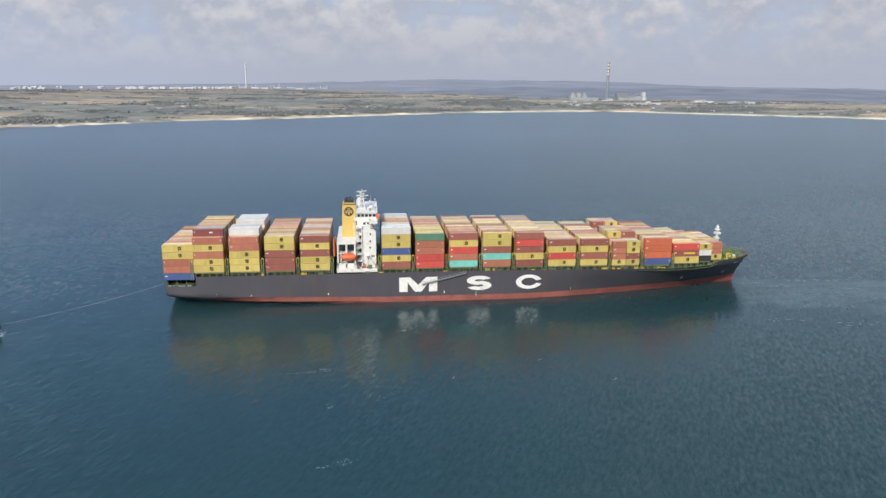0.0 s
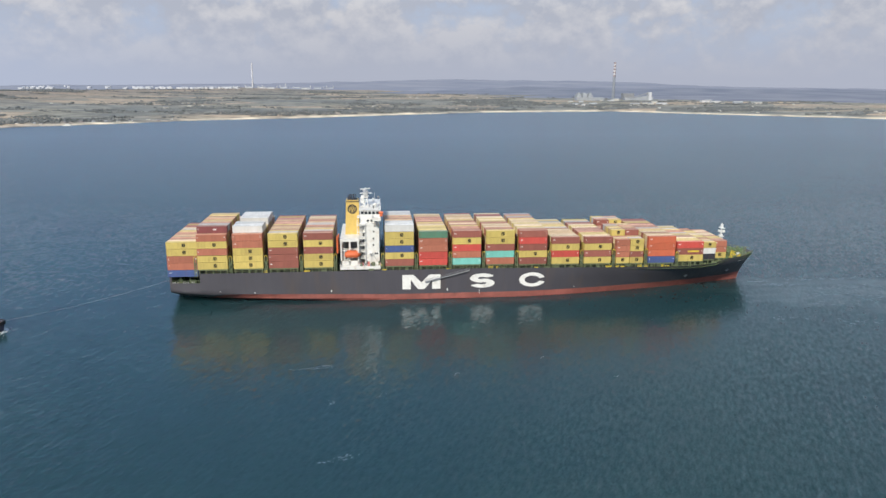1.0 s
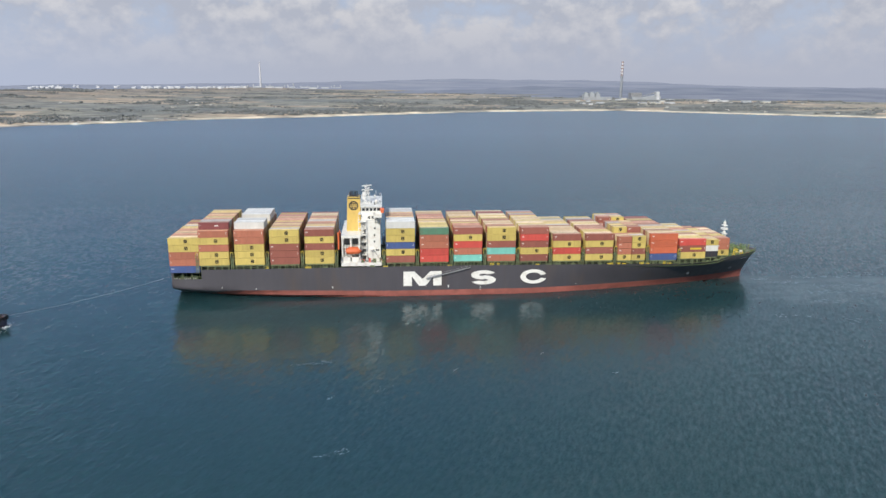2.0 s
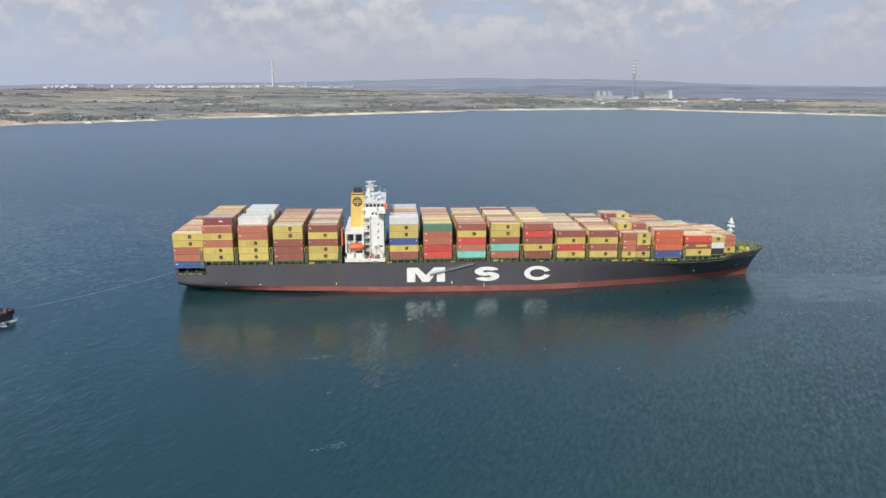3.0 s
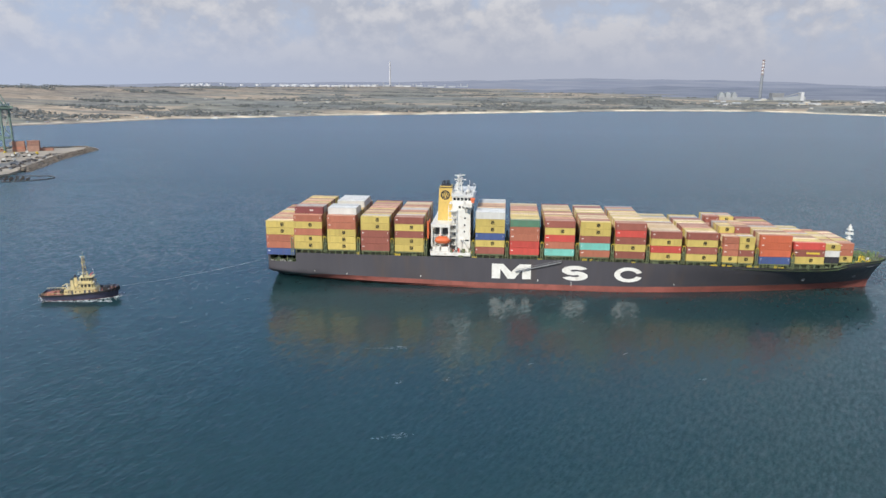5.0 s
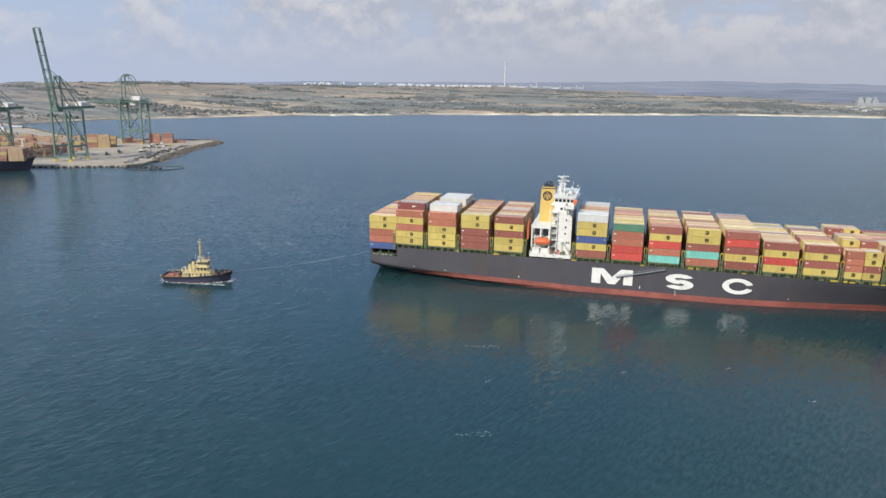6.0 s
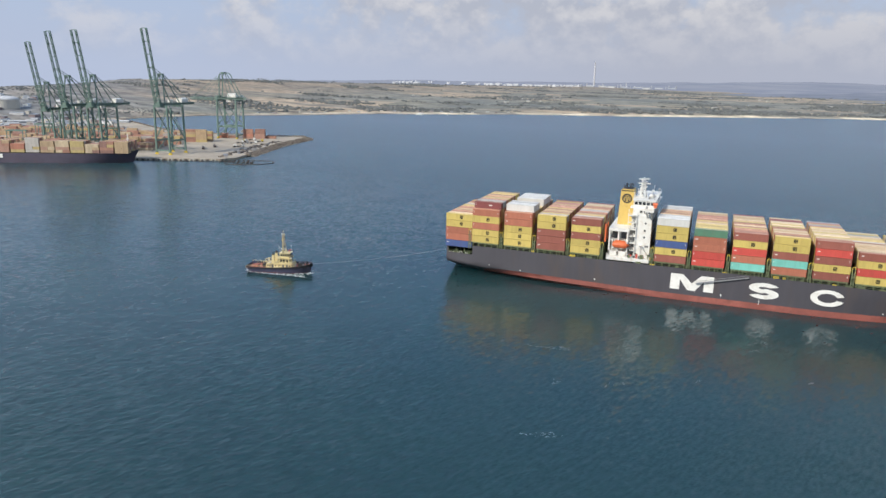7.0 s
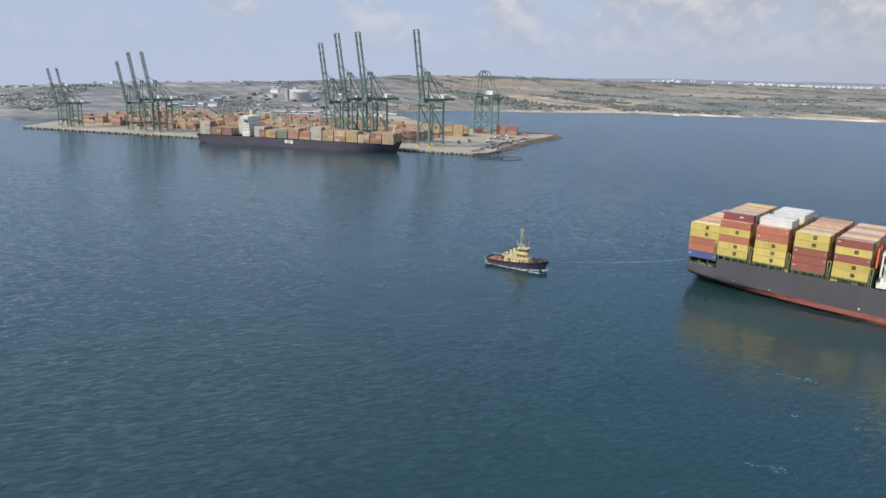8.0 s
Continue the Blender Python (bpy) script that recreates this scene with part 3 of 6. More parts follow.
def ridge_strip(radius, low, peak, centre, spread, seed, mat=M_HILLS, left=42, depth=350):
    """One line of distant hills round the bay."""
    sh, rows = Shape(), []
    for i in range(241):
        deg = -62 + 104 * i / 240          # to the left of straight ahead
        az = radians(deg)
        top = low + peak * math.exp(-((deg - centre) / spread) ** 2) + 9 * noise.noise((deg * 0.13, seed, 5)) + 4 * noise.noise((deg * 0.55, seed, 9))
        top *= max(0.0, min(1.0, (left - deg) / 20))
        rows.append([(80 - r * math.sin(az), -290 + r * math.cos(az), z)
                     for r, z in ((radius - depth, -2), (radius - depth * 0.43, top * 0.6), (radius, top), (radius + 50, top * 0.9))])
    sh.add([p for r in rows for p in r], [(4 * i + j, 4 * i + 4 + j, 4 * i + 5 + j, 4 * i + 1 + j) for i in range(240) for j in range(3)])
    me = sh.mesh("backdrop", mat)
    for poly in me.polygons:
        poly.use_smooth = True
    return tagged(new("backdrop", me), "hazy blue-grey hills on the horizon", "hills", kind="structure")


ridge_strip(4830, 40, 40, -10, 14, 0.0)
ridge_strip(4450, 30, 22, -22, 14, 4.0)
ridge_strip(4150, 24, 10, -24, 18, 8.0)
# nearer wooded strips, glowing blue-grey in place of haze
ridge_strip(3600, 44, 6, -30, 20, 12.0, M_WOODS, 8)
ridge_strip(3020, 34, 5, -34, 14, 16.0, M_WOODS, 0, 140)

# ---- container ship ----
MID_Y, HALF = 20.4, 21.0            # centre line and half breadth
SHEER = 14.7                        # deck edge above the water


def stem_x(z):
    return 245.3 + 7.6 * max(0, z / 15) ** 1.4


def sheer_z(x):
    if -11.1 < x < 0.6:
        return 10.7                 # opening of the mooring deck
    rise = max(0, min(1, (x - 224) / 9.5))
    return SHEER - 1.0 * max(0, min(1, (x - 120) / 90)) + 1.9 * rise * rise * (3 - 2 * rise) - 0.6 * max(0, (x - 233) / 20)


def knuckle_z(x):
    """Where the upright side turns in under the stern."""
    u = max(0, min(1, (x + 12) / 110))
    return -0.5 + 7.6 * (1 - u) ** 1.25


def half_breadth(x, z):
    if x > 135:
        u = min(1, (x - 135) / (stem_x(z) - 135))
        low = HALF * (1 - u ** 1.35) ** 0.95 if u < 1 else 0
        high = HALF
        if x > 196:
            u = min(1, (x - 196) / (stem_x(z) - 196))
            high = HALF * max(0, 1 - u ** 2.3) ** 0.72
        return low + (high - low) * max(0, min(1, z / 13.5)) ** 1.25
    high = HALF - (1.2 * (-x / 12) ** 2 if x < 0 else 0)
    tuck = max(0, knuckle_z(x) - z)
    return max(0.4, high - 1.1 * tuck - 0.26 * tuck * tuck)


def hull_station(x):
    lo, hi = -3.0, sheer_z(x)
    if x > 245.3:
        lo = 15 * ((x - 245.3) / 7.6) ** (1 / 1.4)
    red = 4.0 + 1.5 * max(0, min(1, (80 - x) / 63)) + 1.4 * max(0, (x - 150) / 96) ** 1.5
    red = max(lo, min(hi, red - 0.45 * max(0, 9 - x)))
    knee = min(hi - 2.0, max(red + 0.6 * (hi - red) / 7, knuckle_z(x))) if x < 98 else red + (hi - red) / 7
    zs = [lo + (red - lo) * k / 4 for k in range(5)] + [red + (knee - red) * 0.5, knee - (knee - red) * 0.12, knee] + [knee + (hi - knee) * k / 4 for k in range(1, 5)]
    return [(x, z, half_breadth(x, z)) for z in zs]


ship = thing("container_ship", "long black container ship with red boot-topping and stacked deck cargo", "ship")
stations = [hull_station(x) for x in
            [-12, -11.15, -11.05, -9, -6, -3, 0, 0.55, 0.65, 3, 7, 12, 18, 25, 33, 42, 52, 62, 80, 100, 120, 135, 145, 155, 165, 175, 185, 195, 204, 212, 219, 226,
             230, 234, 238, 241, 243.5, 245.3, 246.5, 248, 249.5, 251, 252, 252.8]]
for name, mat, j0, j1, label in (("boot_topping", M_BOOT, 0, 4, "weathered red antifouling band"), ("hull", M_HULL, 4, 11, "black painted steel hull")):
    sh = Shape()
    for side in (-1, 1):
        sh.add([(x, MID_Y + side * b, z) for st in stations for x, z, b in st[j0:j1 + 1]],
               [(i * (j1 - j0 + 1) + j, (i + 1) * (j1 - j0 + 1) + j, (i + 1) * (j1 - j0 + 1) + j + 1, i * (j1 - j0 + 1) + j + 1)
                for i in range(len(stations) - 1) for j in range(j1 - j0)])
    if name == "hull":
        end = stations[0][j0:j1 + 1]
        sh.add([(x, MID_Y - b, z) for x, z, b in end] + [(x, MID_Y + b, z) for x, z, b in end],
               [(i, i + 1, i + 1 + len(end), i + len(end)) for i in range(len(end) - 1)])
    part(name, sh, mat, ship, label, smooth=name == "hull")
sh = Shape()
deck = [(st[-1][0], st[-1][2], st[-1][1]) for st in stations if st[-1][0] > 0.6]
for (xa, ba, za), (xb, bb, zb) in zip(deck, deck[1:]):
    sh.add([(xa, MID_Y - ba + 0.25, za - 1.1), (xb, MID_Y - bb + 0.25, zb - 1.1), (xb, MID_Y + bb - 0.25, zb - 1.1), (xa, MID_Y + ba - 0.25, za - 1.1)], [(0, 1, 2, 3)])
part("deck", sh, M_DECK, ship, "green painted steel deck")
sh = Shape().box(-11.8, MID_Y - 19.4, 9.2, 2.0, MID_Y + 19.4, 9.5).box(0.7, MID_Y - 20.6, 9.5, 1.0, MID_Y + 20.6, 13.6).box(-11.9, MID_Y - 18.5, 9.5, -11.6, MID_Y + 18.5, 13.0)
part("mooring_deck", sh, M_DECK, ship, "open green mooring deck at the stern")

# ---- deck cargo ----
LONG, SHORT, WIDE, TALL = 12.19, 6.06, 2.44, 2.88
TIER, ROW_PITCH = 2.97, 2.52
LOW = 2.59                          # height of the twenty-foot boxes


def box_walls(length):
    """Corrugated side and end walls of a container, its corner at the origin."""
    sh, tall = Shape(), TALL if length > 10 else LOW
    d, rail = 0.036, 0.16

    def corrugated(n, run, place):
        pts = []
        for i in range(n):
            for f, e in ((0.05, 0), (0.4, 0), (0.55, d), (0.9, d)):
                pts.append(((i + f) / n * run, e))
        pts = [(0, 0)] + pts + [(run, 0)]
        sh.add([place(p, e, z) for z in (rail, tall - rail) for p, e in pts],
               [(i, i + 1, i + 1 + len(pts), i + len(pts)) for i in range(len(pts) - 1)])

    n = 20 if length > 10 else 10
    corrugated(n, length, lambda p, e, z: (p, e, z))
    corrugated(n, length, lambda p, e, z: (p, WIDE - e, z))
    corrugated(6, WIDE, lambda p, e, z: (e, p, z))
    corrugated(6, WIDE, lambda p, e, z: (length - e, p, z))
    return sh


def box_frame(length):
    sh, tall = Shape(), TALL if length > 10 else LOW
    for y in (0, WIDE - 0.12):
        for z in (0.0, tall - 0.16):
            sh.box(0, y - 0.01, z, length, y + 0.13, z + 0.16)
        for x in (0, length - 0.16):
            sh.box(x, y - 0.015, 0, x + 0.16, y + 0.135, tall)
    for x in (0, length - 0.12):
        for z in (0.0, tall - 0.16):
            sh.box(x - 0.01, 0, z, x + 0.13, WIDE, z + 0.16)
    sh.box(0.1, 0.1, 0.02, length - 0.1, WIDE - 0.1, 0.14)
    return sh


def box_roof(length):
    sh, tall = Shape(), TALL if length > 10 else LOW
    n = 10 if length > 10 else 5
    pts = [(0.05, tall - 0.04)]
    for i in range(n):
        for f, e in ((0.1, 0), (0.45, 0), (0.55, -0.03), (0.95, -0.03)):
            pts.append((0.1 + (i + f) / n * (length - 0.2), tall - 0.012 + e))
    pts.append((length - 0.05, tall - 0.04))
    sh.add([(x, y, z) for y in (0.06, WIDE - 0.06) for x, z in pts], [(i, i + 1, i + 1 + len(pts), i + len(pts)) for i in range(len(pts) - 1)])
    return sh


BOX_MESH = {}


def box_mesh(kind, length, color=""):
    key = (kind, length, color)
    if key not in BOX_MESH:
        fn, mats = {"walls": (box_walls, M_BOX), "frame": (box_frame, M_BOX), "roof": (box_roof, M_ROOF)}[kind]
        BOX_MESH[key] = fn(length).mesh(kind, mats[color])
    return BOX_MESH[key]


EMBLEM = Shape()
for x0, z0, x1, z1 in ((0, 0.1, 0.3, 1.2), (1.1, 0.1, 1.4, 1.2), (0.12, 1.02, 1.28, 1.4), (0.2, -0.1, 1.2, 0.24), (0.3, 0.48, 1.1, 0.78), (0.44, 0.78, 0.62, 1.02), (0.78, 0.78, 0.96, 1.02),
                       (0.58, 0.24, 0.82, 0.48)):
    EMBLEM.box(x0, -0.028, z0, x1, -0.012, z1)
EMBLEM_MESH = EMBLEM.mesh("emblem", M_EMBLEM)
MARK_MESH = Shape().box(0, -0.028, 0, 0.15, -0.012, 0.75).mesh("marking", M_LETTER)
BAR_MESH = Shape().box(0, -0.028, 0, 0.9, -0.012, 0.3).mesh("marking", M_LETTER)
AD_MESH = Shape().box(0, -0.028, 0, 5.2, -0.012, 0.75).mesh("marking", M_YEL)
COLOR_WORDS = {"yellow": "yellow steel", "rust": "rust-red weathered steel", "brown": "brown-red steel", "maroon": "dark maroon steel",
               "red": "bright red steel", "orange": "orange-red steel", "white": "white refrigerated", "blue": "dark blue steel",
               "teal": "pale teal steel", "green": "dark green steel", "black": "black steel", "tan": "faded tan steel",
               "pink": "faded pinkish steel", "grey": "grey steel", "cream": "pale cream steel"}
rng = random.Random(7)


def container(x, y, z, length, color, label_where, marks=True):
    ob = new("shipping_container", box_mesh("walls", length, color))
    ob.location = (x, y, z)
    tagged(ob, COLOR_WORDS[color] + (" forty-foot" if length > 10 else " twenty-foot") + " shipping container " + label_where, "container", "containers on deck")
    part("frame", box_mesh("frame", length, color), None, ob)
    part("roof", box_mesh("roof", length, color), None, ob)
    if marks:
        if color == "yellow":
            e = part("emblem", EMBLEM_MESH, None, ob, "dark square emblem")
            e.location = (length * 0.5 + (0.3 if length > 10 else -0.6), 0, 0.85)
        elif color in ("rust", "brown", "maroon", "red", "orange", "pink", "teal", "blue"):
            e = part("marking", MARK_MESH if rng.random() < 0.6 else BAR_MESH, None, ob, "white marking")
            e.location = (0.55, 0, 1.6 if e.data == BAR_MESH else 1.35)
            if rng.random() < 0.5:
                e = part("marking", MARK_MESH, None, ob)
                e.location = (length - 0.75, 0, 1.35)
    return ob


Y, R, B, M, RD, O, W, BL, T, G, K = "yellow rust brown maroon red orange white blue teal green black".split()
# x of the bay, lengths of its boxes, base height, first row, number of rows, outer stack from the deck up
BAYS = [
    (-12.2, LONG, 13.45, 0, 16, [BL, R, R, Y, Y]),
    (0.0, LONG, 16.4, 0, 16, [Y, Y, R, Y, R]),
    (14.5, LONG, 16.4, 0, 16, [Y, Y, Y, R, R]),
    (29.0, LONG, 16.4, 0, 16, [B, B, B, Y, Y]),
    (43.5, LONG, 16.4, 0, 16, [Y, Y, B, Y, B]),
    (77.6, LONG, 16.4, 0, 16, [B, Y, BL, Y, Y, W]),
    (92.0, LONG, 16.4, 0, 16, [RD, RD, R, R, G]),
    (106.5, LONG, 16.4, 0, 16, [T, R, RD, Y, B]),
    (121.0, LONG, 16.3, 0, 16, [R, T, B, Y, Y]),
    (135.4, LONG, 16.1, 0, 16, [B, Y, B, RD, B]),
    (149.8, LONG, 15.9, 0, 16, [Y, RD, Y, B]),
    (164.2, LONG, 15.8, 0, 16, [Y, B, Y, B]),
    (178.6, SHORT, 15.6, 0, 16, [Y, R, R, R]),
    (184.9, SHORT, 15.6, 0, 16, [Y, B, Y, Y]),
    (193.2, LONG, 15.5, 0, 16, [BL, O, O, O]),
    (207.4, LONG, 15.3, 1, 14, [Y, B, RD]),
    (220.6, SHORT, 15.2, 2, 12, [K, W, Y]),
    (226.9, SHORT, 15.2, 3, 10, [Y, R, R]),
]
# extra tiers: bay -> list of (first row, last row, colours of the top from the camera side)
EXTRA = {1: [(1, 12, [M, "grey", "grey", R, "tan", Y, R, "tan"])], 2: [(1, 4, [W]), (8, 13, [W])],
         5: [(1, 12, [W, W, W, "tan", B, "tan", "pink", "tan", W, W, W, W])],
         12: [(3, 8, [Y, "tan", Y, "tan"]), (12, 15, [B, R])], 13: [(3, 8, [B, R, "tan"]), (12, 15, [Y, "tan"])]}
TOPS = [Y, Y, "cream", "cream", R, "pink", B, Y, "tan", "cream", R, "tan", "grey", "tan", B]
stuff = {}
count = 0
for b, (bx, length, bz, first, nrow, outer) in enumerate(BAYS):
    for r in range(first, first + nrow):
        tiers = list(outer) if r == first else [rng.choice(TOPS) for _ in outer]
        if b == 5 and r > first:
            tiers = tiers[:5]
        for a, z, cols in EXTRA.get(b, []):
            if a <= r <= z:
                tiers.append(cols[(r - a) % len(cols)] if len(cols) < 2 or r - a < len(cols) else rng.choice(TOPS))
        for k, color in enumerate(tiers):
            x, y, z = bx, r * ROW_PITCH, bz + k * (TIER if length > 10 else LOW + 0.09)
            shown = r == first or (k == len(tiers) - 1 and r < first + 12) or k >= len(outer)
            if shown:
                near = "beside the rail" if r == first else "on top of a stack"
                made_box = container(x + rng.uniform(-0.04, 0.04), y + rng.uniform(-0.03, 0.03), z, length, color, near, r == first or k >= len(outer))
                if b == 15 and r == first and k == 1:
                    ad = part("marking", AD_MESH, None, made_box, "yellow painted panel")
                    ad.location = (5.0, 0, 1.1)
                if b == 1 and k == 5 and r == 1:
                    ad = part("marking", BAR_MESH, None, made_box, "white painted mark")
                    ad.location = (6.6, 0, 1.3)
                    ad.scale = (1.6, 1, 1.6)
                count += 1
            else:
                stuff.setdefault(color, Shape()).box(x, y, z, x + length, y + WIDE, z + (TALL if length > 10 else LOW))
inner = tagged(new("container_stacks"), "weathered containers packed behind the outer rows", "containers", kind="stuff")
for color, sh in stuff.items():
    part("stacked_containers", sh, M_BOX[color], inner)

# ---- lashing bridges, hatch coamings ----
for bx, length, bz, first, nrow, outer in BAYS[1:]:
    y0 = first * ROW_PITCH
    part("hatch_cover", Shape().box(bx + 0.2, y0 + 0.1, bz - 0.5, bx + length - 0.2, 40.2 - y0, bz - 0.06), M_LASH, ship, "green hatch cover under the cargo")
    part("hatch_coaming", Shape().box(bx + 0.4, y0 + 1.9, 12.4, bx + length - 0.4, 38.4 - y0, bz - 0.5), M_COAM, ship, "dark green hatch coaming")
    for q in range(5 if length > 10 else 3):
        x = bx + 0.5 + (length - 1.0) * q / (4 if length > 10 else 2)
        part("pedestal", Shape().beam((x, y0 + 0.35, 12.6), (x, y0 + 0.35, bz - 0.06), 0.34), M_LASH, ship)


def lashing_bridge(x, z0, z1, y0=0.0, y1=40.2):
    lb = Shape()
    for dx in (-0.45, 0.45):
        n = 9
        for i in range(n):
            y = y0 + (y1 - y0) * i / (n - 1)
            lb.beam((x + dx, y, z0), (x + dx, y, z1), 0.28)
        lb.beam((x + dx, y0, z1), (x + dx, y1, z1), 0.22)
    lb.box(x - 0.55, y0, z1 - 2.9, x + 0.55, y1, z1 - 2.78)
    lb.beam((x - 0.45, y0, z0 + 0.5), (x + 0.45, y0, z1 - 0.4), 0.14)
    lb.beam((x + 0.45, y0, z0 + 0.5), (x - 0.45, y0, z1 - 0.4), 0.14)
    br = part("lashing_bridge", lb, M_LASH, ship, "green lashing bridge between the bays")
    hoop = Shape()
    pts = [(x + 0.55 * math.cos(t), y0 - 0.02, z1 - 0.1 + 0.95 * math.sin(t)) for t in (math.pi * i / 8 for i in range(9))]
    pts = [(x + 0.55, y0 - 0.02, z1 - 1.6)] + pts + [(x - 0.55, y0 - 0.02, z1 - 1.6)]
    for a, c in zip(pts, pts[1:]):
        hoop.beam(a, c, 0.2)
    part("guard_hoop", hoop, M_YEL, br, "yellow guard hoop")


for i, x in enumerate((-1.1 + 0.2, 13.35, 27.85, 42.35, 56.6, 76.6, 90.9, 105.4, 119.9, 134.3, 148.7, 163.1, 177.5, 192.1, 206.4)):
    lashing_bridge(x, 13.2, 21.2 if x < 200 else 19.5)
lashing_bridge(219.6, 13.2, 18.4, 4.0, 36.5)

# rail and stanchions along the deck edge
sh, st = Shape(), Shape()
for x in range(3, 216, 3):
    z = sheer_z(x)
    if 56 < x < 78:
        continue
    sh.beam((x, -0.35, z - 0.2), (x, -0.35, z + 1.25), 0.1)
    if x % 6 == 3:
        part("stanchion", Shape().beam((x, 0.25, z - 0.6), (x, 0.25, z + 1.7), 0.32), M_LASH, ship)
for z in (0.65, 1.25):
    for a, c in ((3, 56), (78, 216)):
        sh.beam((a, -0.35, sheer_z(a) + z), (c, -0.35, sheer_z(c) + z), 0.09)
part("deck_rail", sh, M_LASH, ship, "green rail along the deck edge")

# ---- accommodation house and funnel ----
house = Shape()
house.box(66.9, 9.0, SHEER - 1, 75.1, 36.8, 31.4)
house.prism([(69.1, SHEER - 1), (75.3, SHEER - 1), (75.2, 32.2), (74.0, 33.8), (69.0, 33.8)], "y", 4.0, 9.1)
house.box(58.2, 5.0, SHEER - 1, 66.6, 35.8, 16.2)
house.prism([(66.9, 31.4), (75.0, 31.4), (75.0, 34.2), (72.8, 36.0), (67.4, 36.0)], "y", 6.4, 35.6)
acc = part("accommodation", house, M_WHITE, ship, "white accommodation block")
for z, row in ((20.6, (73.2, 74.0)), (24.4, (72.4,)), (27.2, (72.5,)), (30.2, (72.6,))):
    for x in row:
        part("porthole", Shape().box(x, 3.93, z, x + 0.6, 4.02, z + 0.75), M_DARKWIN, acc, "small dark window")
sh = Shape().box(66.0, 6.6, 36.0, 76.0, 34.2, 36.4).box(72.4, -0.3, 36.0, 76.0, 6.6, 36.4).box(72.4, 34.2, 36.0, 76.0, 41.1, 36.4).box(67.2, 7.0, 36.4, 75.6, 33.8, 39.3).box(66.8, 6.6, 39.3, 76.1, 34.2, 39.6)
sh.box(72.4, -0.3, 36.4, 72.52, 7.0, 37.5).box(75.9, -0.3, 36.4, 76.0, 7.0, 37.5).box(72.4, -0.3, 36.4, 76.0, -0.2, 37.5)
wheel = part("wheelhouse", sh, M_WHITE, ship, "white wheelhouse with open bridge wings")
for x in (67.6, 69.2, 70.8, 72.4, 74.0):
    part("bridge_window", Shape().box(x, 6.93, 37.6, x + 1.2, 7.02, 38.8), M_DARKWIN, wheel, "dark wheelhouse window")
for y in range(8, 33, 2):
    part("bridge_window", Shape().box(75.55, y, 37.6, 75.65, y + 1.5, 38.8), M_DARKWIN, wheel, "dark wheelhouse window")
def gallery(x0, x1, y, z, rail=True):
    g = Shape().box(x0, y, z - 0.12, x1, y + 1.7, z)
    n = max(2, int((x1 - x0) / 2.2))
    for i in range(n + 1):
        g.beam((x0 + (x1 - x0) * i / n, y + 0.05, z), (x0 + (x1 - x0) * i / n, y + 0.05, z + 1.1), 0.08)
    for k in (0.55, 1.1):
        g.beam((x0, y + 0.05, z + k), (x1, y + 0.05, z + k), 0.07)
    return g


# open stair tower on the after side of the house
for z in (19.0, 21.9, 24.8, 27.6, 30.5, 33.5):
    g = gallery(65.9, 69.4, 3.2, z)
    g.box(66.9, 4.9, z - 0.12, 69.1, 9.0, z)
    part("gallery", g, M_WHITE, ship, "white side gallery with rails")
    # a flat dark panel puts the doorway's inner shade into the colour
    part("door", Shape().box(67.3 + (z * 3) % 1.0, 8.92, z + 0.05, 68.2 + (z * 3) % 1.0, 9.02, z + 1.95), M_SHADE, acc, "dark panel for a shaded doorway")
for i, z in enumerate((16.2, 19.0, 21.9, 24.8, 27.6, 30.5)):
    a, b = ((66.4, 69.0), (69.0, 66.4))[i % 2]
    part("stairway", Shape().beam((a, 5.4, z), (b, 5.4, z + 2.9), 0.7, 0.22).beam((a, 5.0, z + 1.0), (b, 5.0, z + 3.9), 0.07), M_WHITE, ship, "white outside stairway")
for x in (66.0, 69.2):
    part("post", Shape().beam((x, 3.3, 16.2), (x, 3.3, 36.0), 0.22), M_WHITE, ship)
for x in (70.0, 71.6, 73.2):
    part("window", Shape().box(x, 6.32, 34.3, x + 1.0, 6.42, 35.3), M_DARKWIN, acc)
for y in range(7, 34, 3):
    for z in (18.2, 21.2, 24.2, 27.2, 30.0):
        part("window", Shape().box(75.18, y, z, 75.28, y + 1.0, z + 1.0), M_DARKWIN, acc)
# deck clutter by the boat deck and yellow gear along the rail
clutter_rng = random.Random(15)
for i in range(26):
    x, y = clutter_rng.uniform(66.8, 76.2), clutter_rng.uniform(0.6, 3.4)
    part("deck_gear", Shape().box(x, y, 16.3, x + clutter_rng.uniform(0.3, 0.9), y + 0.5, 16.3 + clutter_rng.uniform(0.5, 1.9)), clutter_rng.choice((M_WHITE, M_YEL, M_SHADE, M_LASH, M_REDP)), ship)
for i in range(34):
    x = clutter_rng.choice((clutter_rng.uniform(150, 228), clutter_rng.uniform(4, 215)))
    part("deck_fitting", Shape().box(x, -0.1 if x < 196 else MID_Y - half_breadth(x, 13) + 0.4, sheer_z(x) - 0.4, x + clutter_rng.uniform(0.8, 2.6), 0.2 if x < 196 else MID_Y - half_breadth(x, 13) + 0.8, sheer_z(x) + clutter_rng.uniform(0.2, 0.9)), clutter_rng.choice((M_YEL, M_YEL, M_LASH, M_LASH)), ship, "painted fitting at the deck edge")
part("gallery", gallery(69.2, 75.0, 4.2, 33.9), M_WHITE, ship, "white side gallery with rails")
part("gallery", gallery(58.4, 66.6, 1.4, 16.3), M_WHITE, ship, "white boat deck walkway with rails")
part("gallery", gallery(66.6, 75.6, 1.2, 16.3), M_WHITE, ship, "white boat deck walkway with rails")
